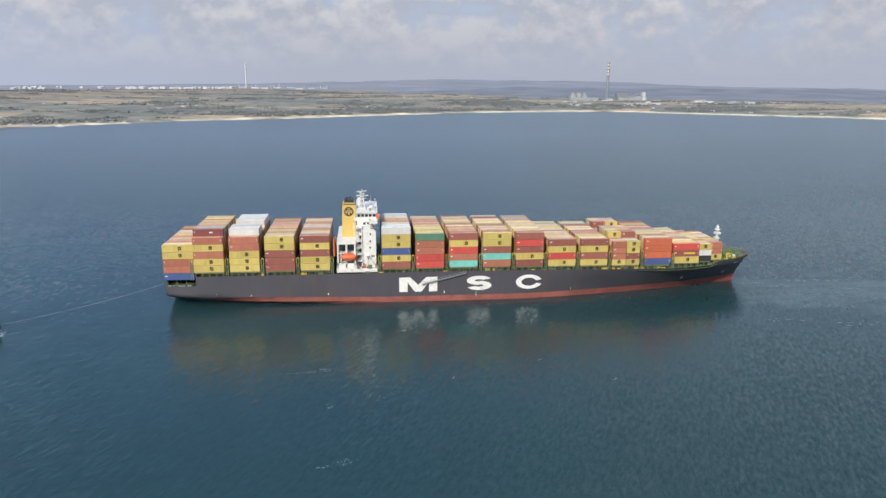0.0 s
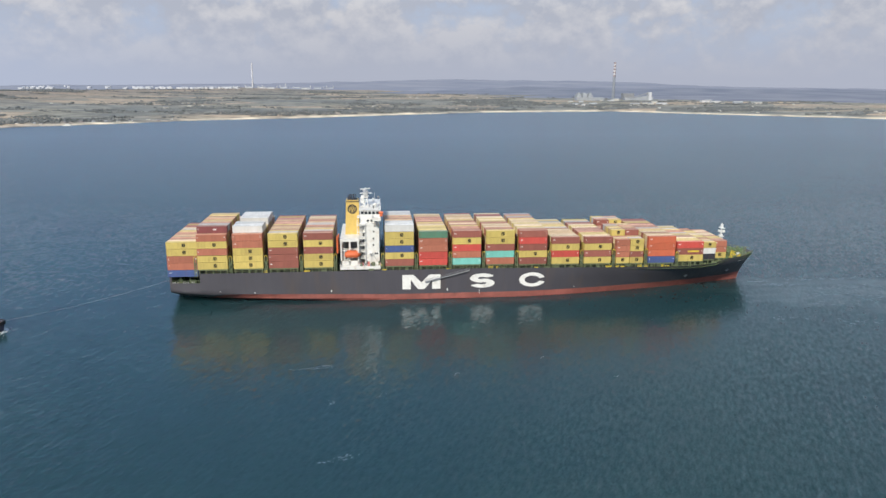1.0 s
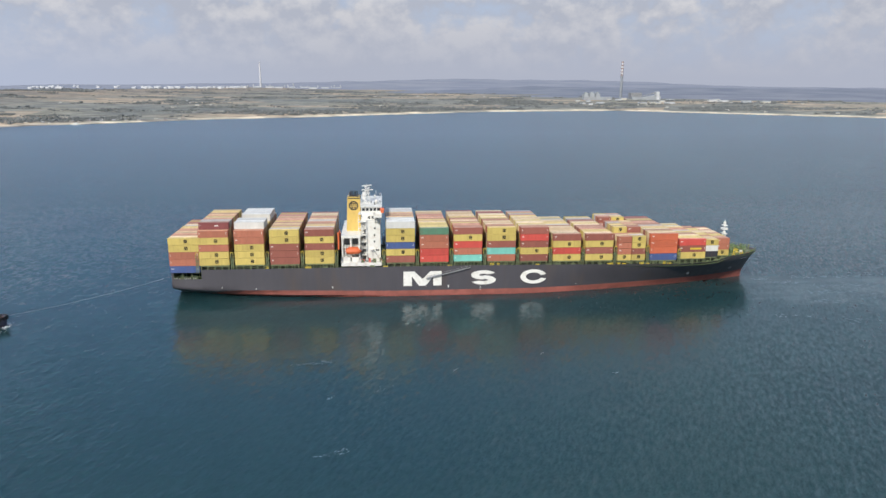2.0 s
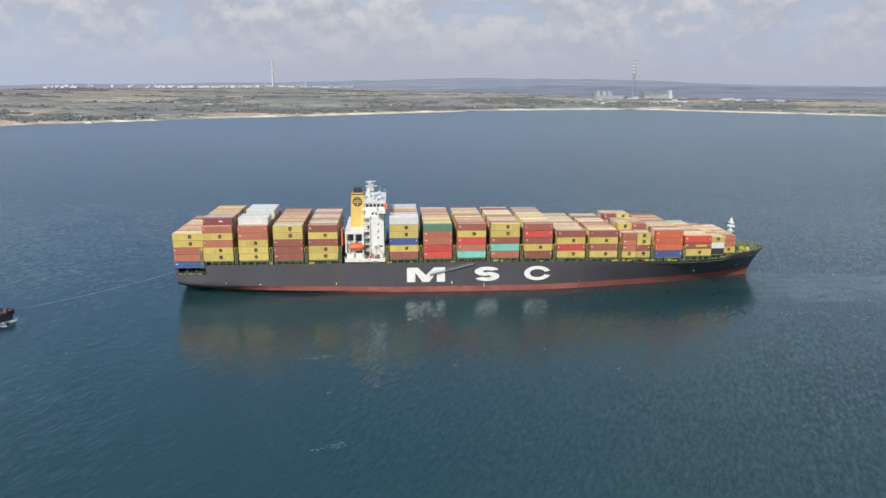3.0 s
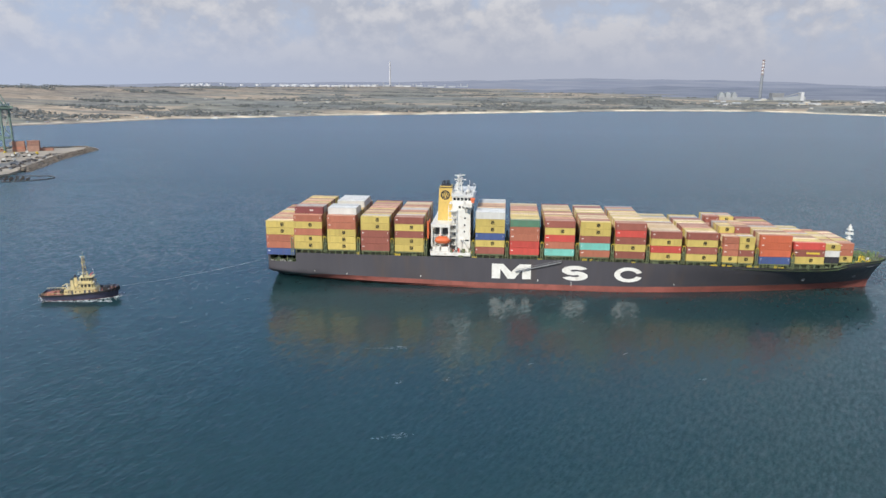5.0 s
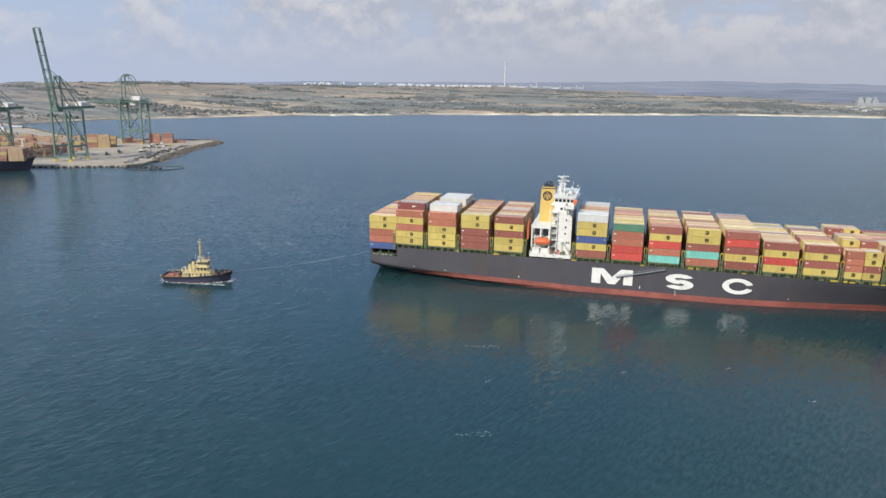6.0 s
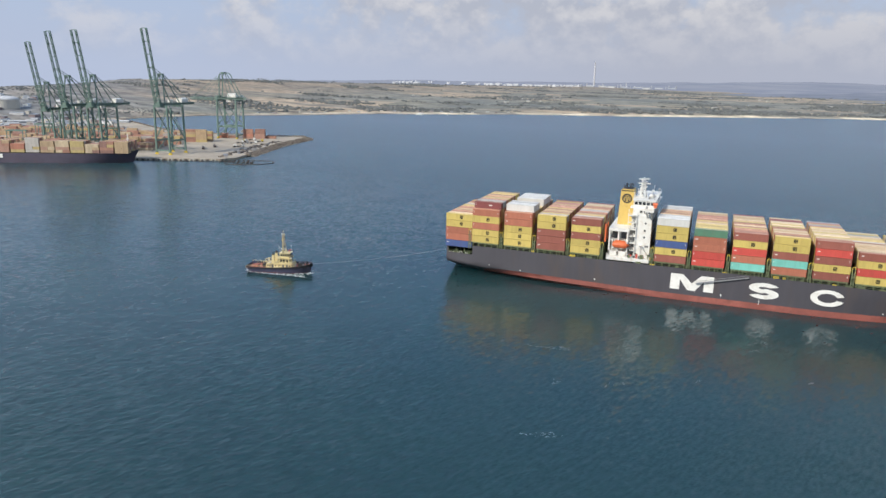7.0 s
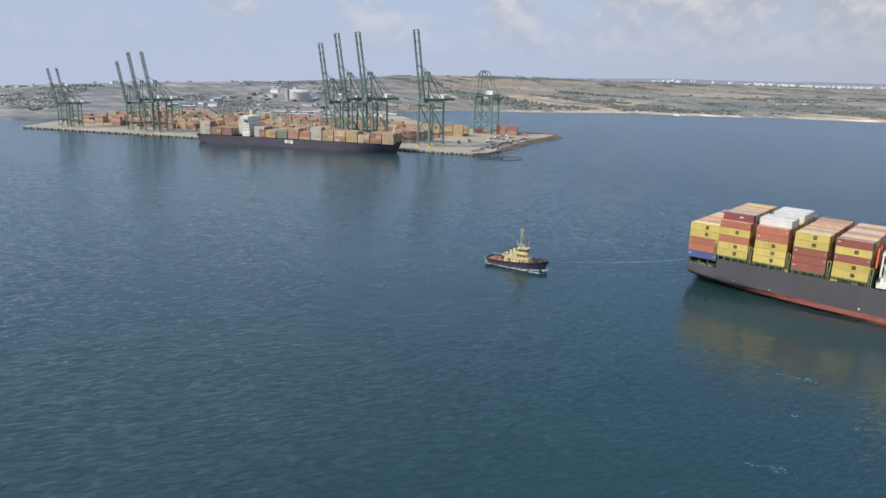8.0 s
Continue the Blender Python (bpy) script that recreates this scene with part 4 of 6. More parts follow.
part("stairway", Shape().beam((71.8, 2.9, 21.4), (75.0, 2.9, 16.6), 0.9, 0.25).beam((71.8, 2.4, 22.4), (75.0, 2.4, 17.6), 0.08), M_WHITE, ship, "white outside stairway")
for x in (73.2, 75.2):
    part("wing_bracket", Shape().beam((x, 4.6, 32.5), (x, 0.6, 36.0), 0.4), M_WHITE, ship)
part("landing", Shape().box(70.8, 2.0, 21.4, 72.2, 4.0, 21.6).beam((70.9, 2.1, 16.4), (70.9, 2.1, 21.4), 0.2), M_WHITE, ship)
# open boat deck aft of the house
sh = Shape()
for x in (59.0, 62.6, 66.2):
    sh.box(x - 0.3, 3.0, 16.2, x + 0.3, 4.0, 26.6)
sh.box(58.6, 2.8, 26.6, 66.8, 36.0, 27.8).box(58.6, 3.4, 22.4, 66.8, 8.0, 22.7).box(58.8, 3.0, 16.2, 66.8, 8.0, 18.2)
sh.box(59.0, 8.0, 16.2, 66.8, 34.0, 26.6)
sh.box(58.6, 0.6, 14.9, 75.6, 4.0, 16.25)
part("boat_deck", sh, M_WHITE, ship, "white framed boat deck under the funnel")
# dark panels painted for the shade inside the boat deck's two openings
for x in (59.5, 63.1):
    part("louvre_panel", Shape().box(x, 7.9, 22.1, x + 2.9, 7.98, 26.2), M_SHADE, ship, "dark panel for a shaded opening in the boat deck")
boat = Shape()
ring = []
for i in range(9):
    t = i / 8
    x = 60.0 + 7.2 * t
    r = 1.35 * (1 - abs(2 * t - 1) ** 3.2) ** 0.6 + 0.05
    ring.append([(x, 2.2 + r * math.cos(a), 21.2 + 1.1 * r * math.sin(a)) for a in (2 * math.pi * k / 10 for k in range(10))])
boat.add([p for r in ring for p in r], [(i * 10 + k, i * 10 + 10 + k, i * 10 + 10 + (k + 1) % 10, i * 10 + (k + 1) % 10) for i in range(8) for k in range(10)])
boat.box(61.6, 1.4, 22.1, 65.5, 3.0, 22.9)
part("lifeboat", boat, M_ORANGE, ship, "orange enclosed lifeboat", smooth=False)
for x in (60.4, 66.4):
    sh = Shape().beam((x, 3.2, 16.2), (x, 1.6, 22.4), 0.35).beam((x, 1.6, 22.4), (x, 4.0, 23.4), 0.3)
    part("davit", sh, M_WHITE, ship)
sh = Shape().box(57.2, 1.2, 22.0, 57.8, 1.8, 29.5).box(57.9, 2.2, 23.0, 58.3, 2.8, 30.2)
sh.beam((57.4, 1.5, 29.0), (57.4, 5.0, 24.0), 0.35)
part("provision_crane", sh, M_ORANGE, ship, "orange stores crane jib")
fun = Shape().prism([(60.6, 27.8), (66.7, 27.8), (66.7, 42.4), (66.2, 42.9), (61.6, 42.9), (61.2, 42.4)], "y", 12.0, 18.5)
fun_ob = part("funnel", fun, M_FUNNEL, ship, "tall buff-yellow funnel")
part("funnel_cap", Shape().box(61.3, 11.8, 42.1, 66.8, 18.7, 42.45).box(61.8, 12.3, 42.9, 66.0, 18.2, 43.1), M_BLACK, fun_ob, "black funnel top")
for x, y, h in ((62.4, 13.6, 2.6), (63.5, 14.2, 3.4), (64.5, 13.4, 3.0), (65.5, 15.0, 3.2), (62.8, 16.8, 2.6), (64.6, 17.2, 2.8)):
    part("exhaust_pipe", Shape().tube((x, y, 42.8), (x, y, 42.3 + h * 0.8), 0.2, 10).tube((x, y, 42.3 + h * 0.8), (x - 0.4, y, 42.5 + h * 0.8), 0.2, 10), M_BLACK, fun_ob)
sh = Shape()
N = 28
sh.add([(63.85 + r * math.cos(2 * math.pi * i / N), y, 39.0 + r * math.sin(2 * math.pi * i / N)) for r in (2.05, 1.5) for y in (11.94, 12.0) for i in range(N)],
       [(i, (i + 1) % N, 2 * N + (i + 1) % N, 2 * N + i) for i in range(N)] + [(i, (i + 1) % N, N + (i + 1) % N, N + i) for i in range(N)])
sh.box(62.75, 11.94, 39.15, 63.1, 12.0, 40.0).box(63.68, 11.94, 39.15, 64.03, 12.0, 40.0).box(64.6, 11.94, 39.15, 64.95, 12.0, 40.0).box(62.75, 11.94, 39.85, 64.95, 12.0, 40.15)
sh.box(62.4, 11.94, 38.85, 65.3, 12.0, 39.05).box(62.9, 11.94, 37.75, 63.6, 12.0, 38.6).box(64.1, 11.94, 37.75, 64.8, 12.0, 38.6)
part("funnel_emblem", sh, M_BLACK, fun_ob, "dark round emblem")
# radar mast and aerials
sh = Shape()
for x, y in ((68.4, 18.0), (70.6, 18.0), (68.4, 22.0), (70.6, 22.0)):
    sh.beam((x, y, 39.6), (69.5 + (x - 69.5) * 0.3, 20 + (y - 20) * 0.3, 45.2), 0.28)
for z in (41.2, 42.8, 44.2, 45.2):
    w = 1.35 - (z - 41.2) * 0.12
    sh.box(69.5 - w, 20 - w * 1.3, z, 69.5 + w, 20 + w * 1.3, z + 0.16)
    for e in (-1, 1):
        sh.beam((69.5 - w, 20 + e * w * 1.3, z + 0.9), (69.5 + w, 20 + e * w * 1.3, z + 0.9), 0.07)
sh.beam((69.5, 20, 45.2), (69.5, 20, 47.4), 0.2).beam((69.5, 17.0, 45.9), (69.5, 23, 45.9), 0.18).beam((67.2, 20, 44.7), (72.2, 20, 44.7), 0.3, 0.4)
part("radar_mast", sh, M_WHITE, ship, "white lattice radar mast")
part("radar_scanner", Shape().beam((67.4, 19.0, 46.6), (71.6, 21.0, 46.6), 0.3, 0.45), M_WHITE, ship)
for x, y, z in ((68.0, 14, 43.4), (73.5, 26, 43.6), (72.0, 11, 42.8), (67.0, 9, 42.4)):
    part("aerial", Shape().beam((x, y, 39.6), (x, y, z), 0.12), M_WHITE, ship)
part("radar_scanner", Shape().beam((67.6, 20.9, 43.5), (71.0, 19.2, 43.5), 0.24, 0.4), M_WHITE, ship)
for x, y, z in ((68.9, 18.4, 45.5), (70.3, 21.5, 44.6), (68.6, 21.2, 42.0)):
    part("satellite_dome", Shape().tube((x, y, z), (x, y, z + 0.6), 0.2, 8).dome((x, y, z + 0.6), 0.5, 0.6, 10, 3), M_WHITE, ship)
for k in range(5):
    part("aerial", Shape().beam((67.4 + 1.9 * k, 9.0 + 3 * (k % 2), 39.6), (67.4 + 1.9 * k, 9.0 + 3 * (k % 2), 41.6 + 0.7 * (k % 3)), 0.1), M_WHITE, ship)
for x, y in ((73.6, 12.0), (68.0, 30.0)):
    part("satellite_dome", Shape().tube((x, y, 39.6), (x, y, 40.8), 0.4, 10, 0.95).dome((x, y, 40.8), 0.95, 1.0), M_WHITE, ship)
part("rescue_boat", Shape().tube((75.2, 2.6, 39.0), (77.0, 2.6, 39.0), 0.6, 10).box(75.5, 2.1, 37.5, 76.7, 3.1, 38.6), M_ORANGE, ship, "orange rescue boat on the bridge deck")

roof_rng = random.Random(31)
rail = Shape()
for k in (0.55, 1.1):
    rail.beam((66.9, 6.7, 39.6 + k), (76.0, 6.7, 39.6 + k), 0.08).beam((66.9, 6.7, 39.6 + k), (66.9, 34.1, 39.6 + k), 0.08).beam((76.0, 6.7, 39.6 + k), (76.0, 34.1, 39.6 + k), 0.08)
for i in range(8):
    rail.beam((66.9 + 1.3 * i, 6.7, 39.6), (66.9 + 1.3 * i, 6.7, 40.7), 0.08)
part("roof_rail", rail, M_WHITE, ship, "white rail round the wheelhouse roof")
for i in range(16):
    x, y, k = roof_rng.uniform(67.2, 75.4), roof_rng.uniform(7.2, 32), roof_rng.uniform(0.3, 0.8)
    part("roof_gear", Shape().box(x, y, 39.6, x + k, y + k, 39.6 + roof_rng.uniform(0.4, 1.5)), roof_rng.choice((M_WHITE, M_WHITE, M_GREYM, M_SHADE)), ship)
for y in (9.0, 30.0):
    part("searchlight", Shape().tube((75.2, y, 39.6), (75.2, y, 41.0), 0.12, 8).tube((74.9, y, 41.3), (75.7, y, 41.3), 0.4, 10), M_GREYM, ship)

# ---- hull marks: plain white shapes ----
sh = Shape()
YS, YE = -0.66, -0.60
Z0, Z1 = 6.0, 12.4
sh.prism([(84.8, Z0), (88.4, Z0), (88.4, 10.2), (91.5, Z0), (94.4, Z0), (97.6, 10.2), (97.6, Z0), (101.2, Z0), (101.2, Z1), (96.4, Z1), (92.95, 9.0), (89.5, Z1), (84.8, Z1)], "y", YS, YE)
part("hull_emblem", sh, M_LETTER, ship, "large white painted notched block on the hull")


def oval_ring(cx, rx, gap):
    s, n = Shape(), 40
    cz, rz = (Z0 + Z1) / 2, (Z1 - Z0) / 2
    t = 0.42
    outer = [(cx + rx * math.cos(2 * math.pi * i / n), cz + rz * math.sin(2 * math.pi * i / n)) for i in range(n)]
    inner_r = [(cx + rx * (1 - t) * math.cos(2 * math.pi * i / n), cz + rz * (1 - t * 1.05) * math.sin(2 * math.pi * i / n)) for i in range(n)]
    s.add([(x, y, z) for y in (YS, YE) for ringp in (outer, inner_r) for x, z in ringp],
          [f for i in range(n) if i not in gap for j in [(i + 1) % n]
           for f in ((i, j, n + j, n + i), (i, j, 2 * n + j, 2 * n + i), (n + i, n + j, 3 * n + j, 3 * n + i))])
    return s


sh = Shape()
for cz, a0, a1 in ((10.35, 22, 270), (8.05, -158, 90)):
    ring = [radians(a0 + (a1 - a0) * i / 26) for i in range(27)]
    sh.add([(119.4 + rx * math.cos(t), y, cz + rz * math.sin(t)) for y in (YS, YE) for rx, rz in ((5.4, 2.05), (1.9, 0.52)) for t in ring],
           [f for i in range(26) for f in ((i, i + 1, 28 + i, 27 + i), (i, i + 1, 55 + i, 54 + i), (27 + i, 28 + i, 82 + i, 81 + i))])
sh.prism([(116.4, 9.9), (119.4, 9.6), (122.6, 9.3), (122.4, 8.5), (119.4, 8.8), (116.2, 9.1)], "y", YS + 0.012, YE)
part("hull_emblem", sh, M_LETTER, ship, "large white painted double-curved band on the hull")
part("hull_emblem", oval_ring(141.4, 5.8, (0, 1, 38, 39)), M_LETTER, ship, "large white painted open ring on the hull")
# gangway stowed against the side
sh = Shape().beam((94.6, -0.95, 9.2), (113.6, -0.95, 13.9), 0.9, 0.35).beam((94.6, -1.35, 10.2), (113.6, -1.35, 14.9), 0.1)
for i in range(12):
    x, z = 94.6 + 19 * i / 11, 9.2 + 4.7 * i / 11
    sh.beam((x, -1.35, z), (x, -1.35, z + 1.0), 0.08)
part("accommodation_ladder", sh, M_GREYM, ship, "grey gangway ladder slung along the side")

# ---- forecastle ----
FORE = 14.4                         # forecastle deck
for x, y in ((238, 15), (238, 26), (243, 18), (243, 23), (240.5, 20.4), (246.5, 20.4)):
    sh = Shape().tube((x, y - 1.2, FORE + 1.3), (x, y + 1.2, FORE + 1.3), 0.75, 10).tube((x, y - 1.35, FORE + 1.3), (x, y - 1.2, FORE + 1.3), 1.05, 12).tube((x, y + 1.2, FORE + 1.3), (x, y + 1.35, FORE + 1.3), 1.05, 12)
    part("windlass", sh.box(x - 0.9, y - 1.5, FORE - 0.2, x + 0.9, y + 1.5, FORE + 0.6), M_DECK, ship, "green mooring winch")
sh = Shape()
for i in range(15):
    x = 233 + i * 1.3
    for s in (-1, 1):
        b = half_breadth(x, sheer_z(x)) - 0.1
        sh.beam((x, MID_Y + s * b, sheer_z(x) - 0.3), (x, MID_Y + s * b, sheer_z(x) + 1.0), 0.12)
        x2 = x + 1.3
        b2 = max(0.0, half_breadth(x2, sheer_z(x2)) - 0.1)
        sh.beam((x, MID_Y + s * b, sheer_z(x) + 1.0), (x2, MID_Y + s * b2, sheer_z(x2) + 1.0), 0.12)
part("bow_rail", sh, M_LASH, ship)
sh = Shape()
for i in range(9):
    x = 234.4 + i * 1.9
    for s in (-1, 1):
        b = half_breadth(x, sheer_z(x)) - 0.5
        if b > 1.0:
            sh.beam((x, MID_Y + s * b, sheer_z(x) - 0.1), (x, MID_Y + s * (b - 1.0), FORE - 0.2), 0.2)
part("bulwark_stay", sh, M_LASH, ship)
for i in range(18):
    x, y = 234.5 + (i * 7.3) % 14.5, 11.5 + (i * 4.7) % 17
    if abs(y - MID_Y) < half_breadth(x, 14) - 1.5:
        part("bollard", Shape().tube((x, y, FORE), (x, y, FORE + 1.1), 0.3, 8).tube((x, y, FORE + 1.1), (x, y, FORE + 1.25), 0.42, 8), M_YEL, ship, "yellow bollard on the forecastle")
gear_rng = random.Random(4)
for i in range(110):
    x, y = gear_rng.uniform(233, 250), gear_rng.uniform(5, 35)
    if abs(y - MID_Y) > half_breadth(x, 14) - 1.2:
        continue
    kind = i % 4
    sh = Shape()
    if kind == 0:
        sh.tube((x, y, FORE - 0.2), (x, y, FORE + 1.8), 0.3, 8).tube((x, y, FORE + 1.8), (x + 0.5, y, FORE + 2.1), 0.45, 8)
        part("vent", sh, gear_rng.choice((M_DECK, M_LASH, M_YEL)), ship)
    elif kind == 1:
        sh.box(x - 0.6, y - 0.5, FORE - 0.2, x + 0.6, y + 0.5, FORE + 0.5 + gear_rng.random())
        part("deck_locker", sh, gear_rng.choice((M_DECK, M_LASH, M_YEL, M_WHITE, M_WHITE)), ship)
    elif kind == 2:
        sh.beam((x, y, FORE), (x + gear_rng.uniform(-2, 2), y + gear_rng.uniform(-1.5, 1.5), FORE + 0.3), 0.3)
        part("chain", sh, gear_rng.choice((M_GREYM, M_BOOT)), ship)
    else:
        sh.box(x - 0.5, y - 0.5, FORE - 0.2, x + 0.5, y + 0.5, FORE + 0.2).tube((x - 0.25, y, FORE + 0.2), (x - 0.25, y, FORE + 1.2), 0.22, 8).tube((x + 0.35, y, FORE + 0.2), (x + 0.35, y, FORE + 1.2), 0.22, 8)
        part("bitt", sh, gear_rng.choice((M_YEL, M_YEL, M_DECK)), ship)
for i in range(9):
    x = 240.6 + i * 0.95
    part("name_bar", Shape().beam((x, MID_Y - half_breadth(x, 12.9) - 0.04, 12.9), (x + 0.5, MID_Y - half_breadth(x + 0.5, 12.9) - 0.04, 12.9), 0.12, 0.5), M_GREYM, ship)
for x, z in ((214.0, 7.6), (237.0, 8.0)):
    b = half_breadth(x, z)
    part("hawse_pipe", Shape().tube((x, MID_Y - b - 0.15, z), (x, MID_Y - b + 0.6, z + 0.3), 0.8, 12), M_GREYM, ship, "grey anchor hawse")
sh = Shape().tube((236.4, MID_Y, 13), (236.4, MID_Y, 26.5), 0.55, 10, 0.3).box(235.6, MID_Y - 1.6, 22.4, 237.2, MID_Y + 1.6, 22.7)
sh.box(235.2, MID_Y - 1.2, 24.4, 237.6, MID_Y + 1.2, 25.3).box(235.5, MID_Y - 1.4, 26.3, 237.3, MID_Y + 1.4, 26.6).box(235.9, MID_Y - 0.5, 26.6, 236.9, MID_Y + 0.5, 28.0).beam((236.4, MID_Y, 26.5), (236.4, MID_Y, 28.8), 0.3).tube((236.4, MID_Y, 20.5), (236.4, MID_Y, 23.5), 1.1, 10, 0.7)
part("foremast", sh, M_WHITE, ship, "white foremast")
# stern fittings
for x in (-11.3, -7.6, -3.8):
    part("pillar", Shape().box(x - 0.15, 1.3, 9.5, x + 0.15, 1.6, 13.4), M_LASH, ship)
for x in (-10.6, -9.9, -8.8, -6.6, -5.9, -5.1, -4.5, -3.0, -2.2):
    part("fairlead_roller", Shape().tube((x, 0.7, 9.5), (x, 0.7, 10.9), 0.16, 8).tube((x, 0.7, 10.9), (x, 0.7, 11.05), 0.26, 8), M_WHITE, ship, "small white fairlead roller")
for x in (-8.5, -3.0):
    part("mooring_winch", Shape().tube((x, 4.0, 10.6), (x, 7.0, 10.6), 0.8, 12).box(x - 1, 3.4, 9.5, x + 1, 4.0, 11.4).box(x - 1, 7.0, 9.5, x + 1, 7.6, 11.4), M_DECK, ship, "green mooring winch")
part("stern_rail", Shape().beam((-11.0, -0.2, 11.8), (0.5, -0.2, 11.8), 0.1).beam((-11.0, -0.2, 11.25), (0.5, -0.2, 11.25), 0.08), M_LASH, ship)
# small marks on the hull side
for x, z, w, hgt in ((54.5, 5.6, 0.35, 0.7), (104.0, 5.0, 0.35, 1.1), (22.5, 5.8, 0.4, 0.4), (118.0, 3.4, 0.14, 2.2), (160.0, 5.5, 0.3, 0.3), (8.4, 6.6, 0.25, 0.4)):
    part("hull_mark", Shape().box(x, YS, z, x + w, YE, z + hgt), M_LETTER, ship)

# ---- tug and tow line ----


def loft_hull(x0, x1, half, sheer, draft, bow=0.3, stern=0.12, flare=0.75, levels=6, n=24):
    """Sides of a hull with its stern at x0 and bow at x1, on the x axis, as rows of (x, z, half breadth)."""
    out, length = [], x1 - x0
    for i in range(n + 1):
        u = i / n
        u = u if u < 0.5 else 0.5 + 0.5 * (1 - (1 - (u - 0.5) * 2) ** 1.5)
        row = []
        for k in range(levels + 1):
            s = k / levels
            top = sheer(u)
            z = -draft + (top + draft) * s
            f = 1.0
            if u > 1 - bow:
                e = (u - 1 + bow) / bow
                f = max(0.0, 1 - e ** (1.5 + 1.2 * s)) ** (0.95 - 0.35 * s)
            if u < stern:
                e = 1 - u / stern
                f = 1 - (0.85 - 0.65 * s) * e ** 2
            full = flare + (1 - flare) * s if u > 1 - bow else 0.93 + 0.07 * s
            row.append((x0 + length * u + (0 if u < 1 - bow else (u - 1 + bow) / bow * (s - 1) * length * 0.03), z, half * f * full))
        out.append(row)
    return out


def hull_shape(rows, k0, k1):
    sh, m = Shape(), k1 - k0 + 1
    for side in (-1, 1):
        sh.add([(x, side * b, z) for r in rows for x, z, b in r[k0:k1 + 1]],
               [(i * m + j, (i + 1) * m + j, (i + 1) * m + j + 1, i * m + j + 1) for i in range(len(rows) - 1) for j in range(m - 1)])
    e = rows[0][k0:k1 + 1]
    sh.add([(x, s * b, z) for s in (-1, 1) for x, z, b in e], [(i, i + 1, i + 1 + m, i + m) for i in range(m - 1)])
    return sh


def deck_shape(rows, drop, inset=0.15):
    sh = Shape()
    for a, b in zip(rows, rows[1:]):
        (xa, za, ba), (xb, zb, bb) = a[-1], b[-1]
        ba, bb = max(0, ba - inset), max(0, bb - inset)
        sh.add([(xa, -ba, za - drop), (xb, -bb, zb - drop), (xb, bb, zb - drop), (xa, ba, za - drop)], [(0, 1, 2, 3)])
    return sh


tug = thing("tugboat", "dark-hulled harbour tug with buff-yellow upperworks and a tall mast", "tugboat", at=pose(-78.9, -30.8, SEA_Z, 0, 0, 14.0) @ Matrix.Scale(0.9, 4))
tug_rows = loft_hull(-16, 16, 5.4, lambda u: 2.6 + 1.9 * max(0, u - 0.35) ** 1.4 / 0.55, 1.5, bow=0.34, stern=0.14, flare=0.82)
hull_ob = part("hull", hull_shape(tug_rows, 0, 6), M_TUGHULL, tug, "dark navy hull", smooth=True)
part("boot_topping", hull_shape([[(x, z, b + 0.05) for x, z, b in r[:1]] + [(x, 0.12, r[2][2] + 0.06) for x, z, b in r[1:2]] for r in tug_rows], 0, 1), M_BOOT, tug, "thin red band at the waterline")
part("deck", deck_shape(tug_rows, 0.95), M_TUGDECK, tug, "red-brown deck")
sh = Shape()
for r0, r1 in zip(tug_rows, tug_rows[1:]):
    for s in (-1, 1):
        sh.beam((r0[-1][0], s * (r0[-1][2] + 0.12), r0[-1][1] - 0.35), (r1[-1][0], s * (r1[-1][2] + 0.12), r1[-1][1] - 0.35), 0.42, 0.5)
part("rubber_fender", sh, M_RUBBER, hull_ob, "black rubber fender round the gunwale")
for i in range(9):
    t = -1.0 + 2.0 * i / 8
    x, y = 15.8 - 3.4 * abs(t) ** 1.7, 4.0 * t
    tyre = Shape()
    ring = [(x + 0.3 * math.cos(a), y + 0.5 * math.cos(b), 3.2 + 0.5 * math.sin(b)) for b in (2 * math.pi * k / 12 for k in range(12)) for a in (0,)]
    for a, b in zip(ring, ring[1:] + ring[:1]):
        tyre.tube(a, b, 0.16, 6)
    part("tyre", tyre, M_RUBBER, hull_ob)
sh = Shape().box(-6.2, -3.2, 1.7, 6.6, 3.2, 4.0).box(-4.6, -3.5, 4.0, 6.8, 3.5, 4.35).prism([(6.6, 1.7), (7.8, 1.7), (7.0, 4.2), (6.6, 4.2)], "y", -2.6, 2.6)
h = part("deckhouse", sh, M_CREAM, tug, "buff deckhouse with portholes")
for x in (-5.4, -4.4, -1.4, 0.4, 5.8):
    for s in (-1, 1):
        part("porthole", Shape().tube((x, s * 3.18, 3.2), (x, s * 3.27, 3.2), 0.32, 10), M_DARKWIN, h)
for s in (-1, 1):
    # flat dark panels stand for shade in the deckhouse openings
    for x in (-3.3, 2.0, 3.9):
        part("door", Shape().box(x, s * 3.22 - 0.04, 1.9, x + 0.9, s * 3.22 + 0.04, 3.8), M_SHADE, h, "dark panel for a shaded deckhouse opening")
    part("side_locker", Shape().box(-1.9, s * 3.75 - 0.45, 1.7, 1.2, s * 3.75 + 0.45, 2.9), M_CREAM, h, "buff side locker")
    part("ladder", Shape().beam((-4.9, s * 3.4, 1.7), (-3.6, s * 3.4, 4.3), 0.1).beam((-4.4, s * 3.4, 1.7), (-3.1, s * 3.4, 4.3), 0.1), M_GREYM, h)
up_h = part("upper_house", Shape().box(0.2, -2.4, 4.3, 5.2, 2.4, 6.6).box(-1.2, -3.0, 6.6, 6.0, 3.0, 6.75).box(-1.2, -2.9, 4.3, -0.9, -2.6, 6.6).box(-1.2, 2.6, 4.3, -0.9, 2.9, 6.6), M_CREAM, tug, "buff upper house under the bridge")
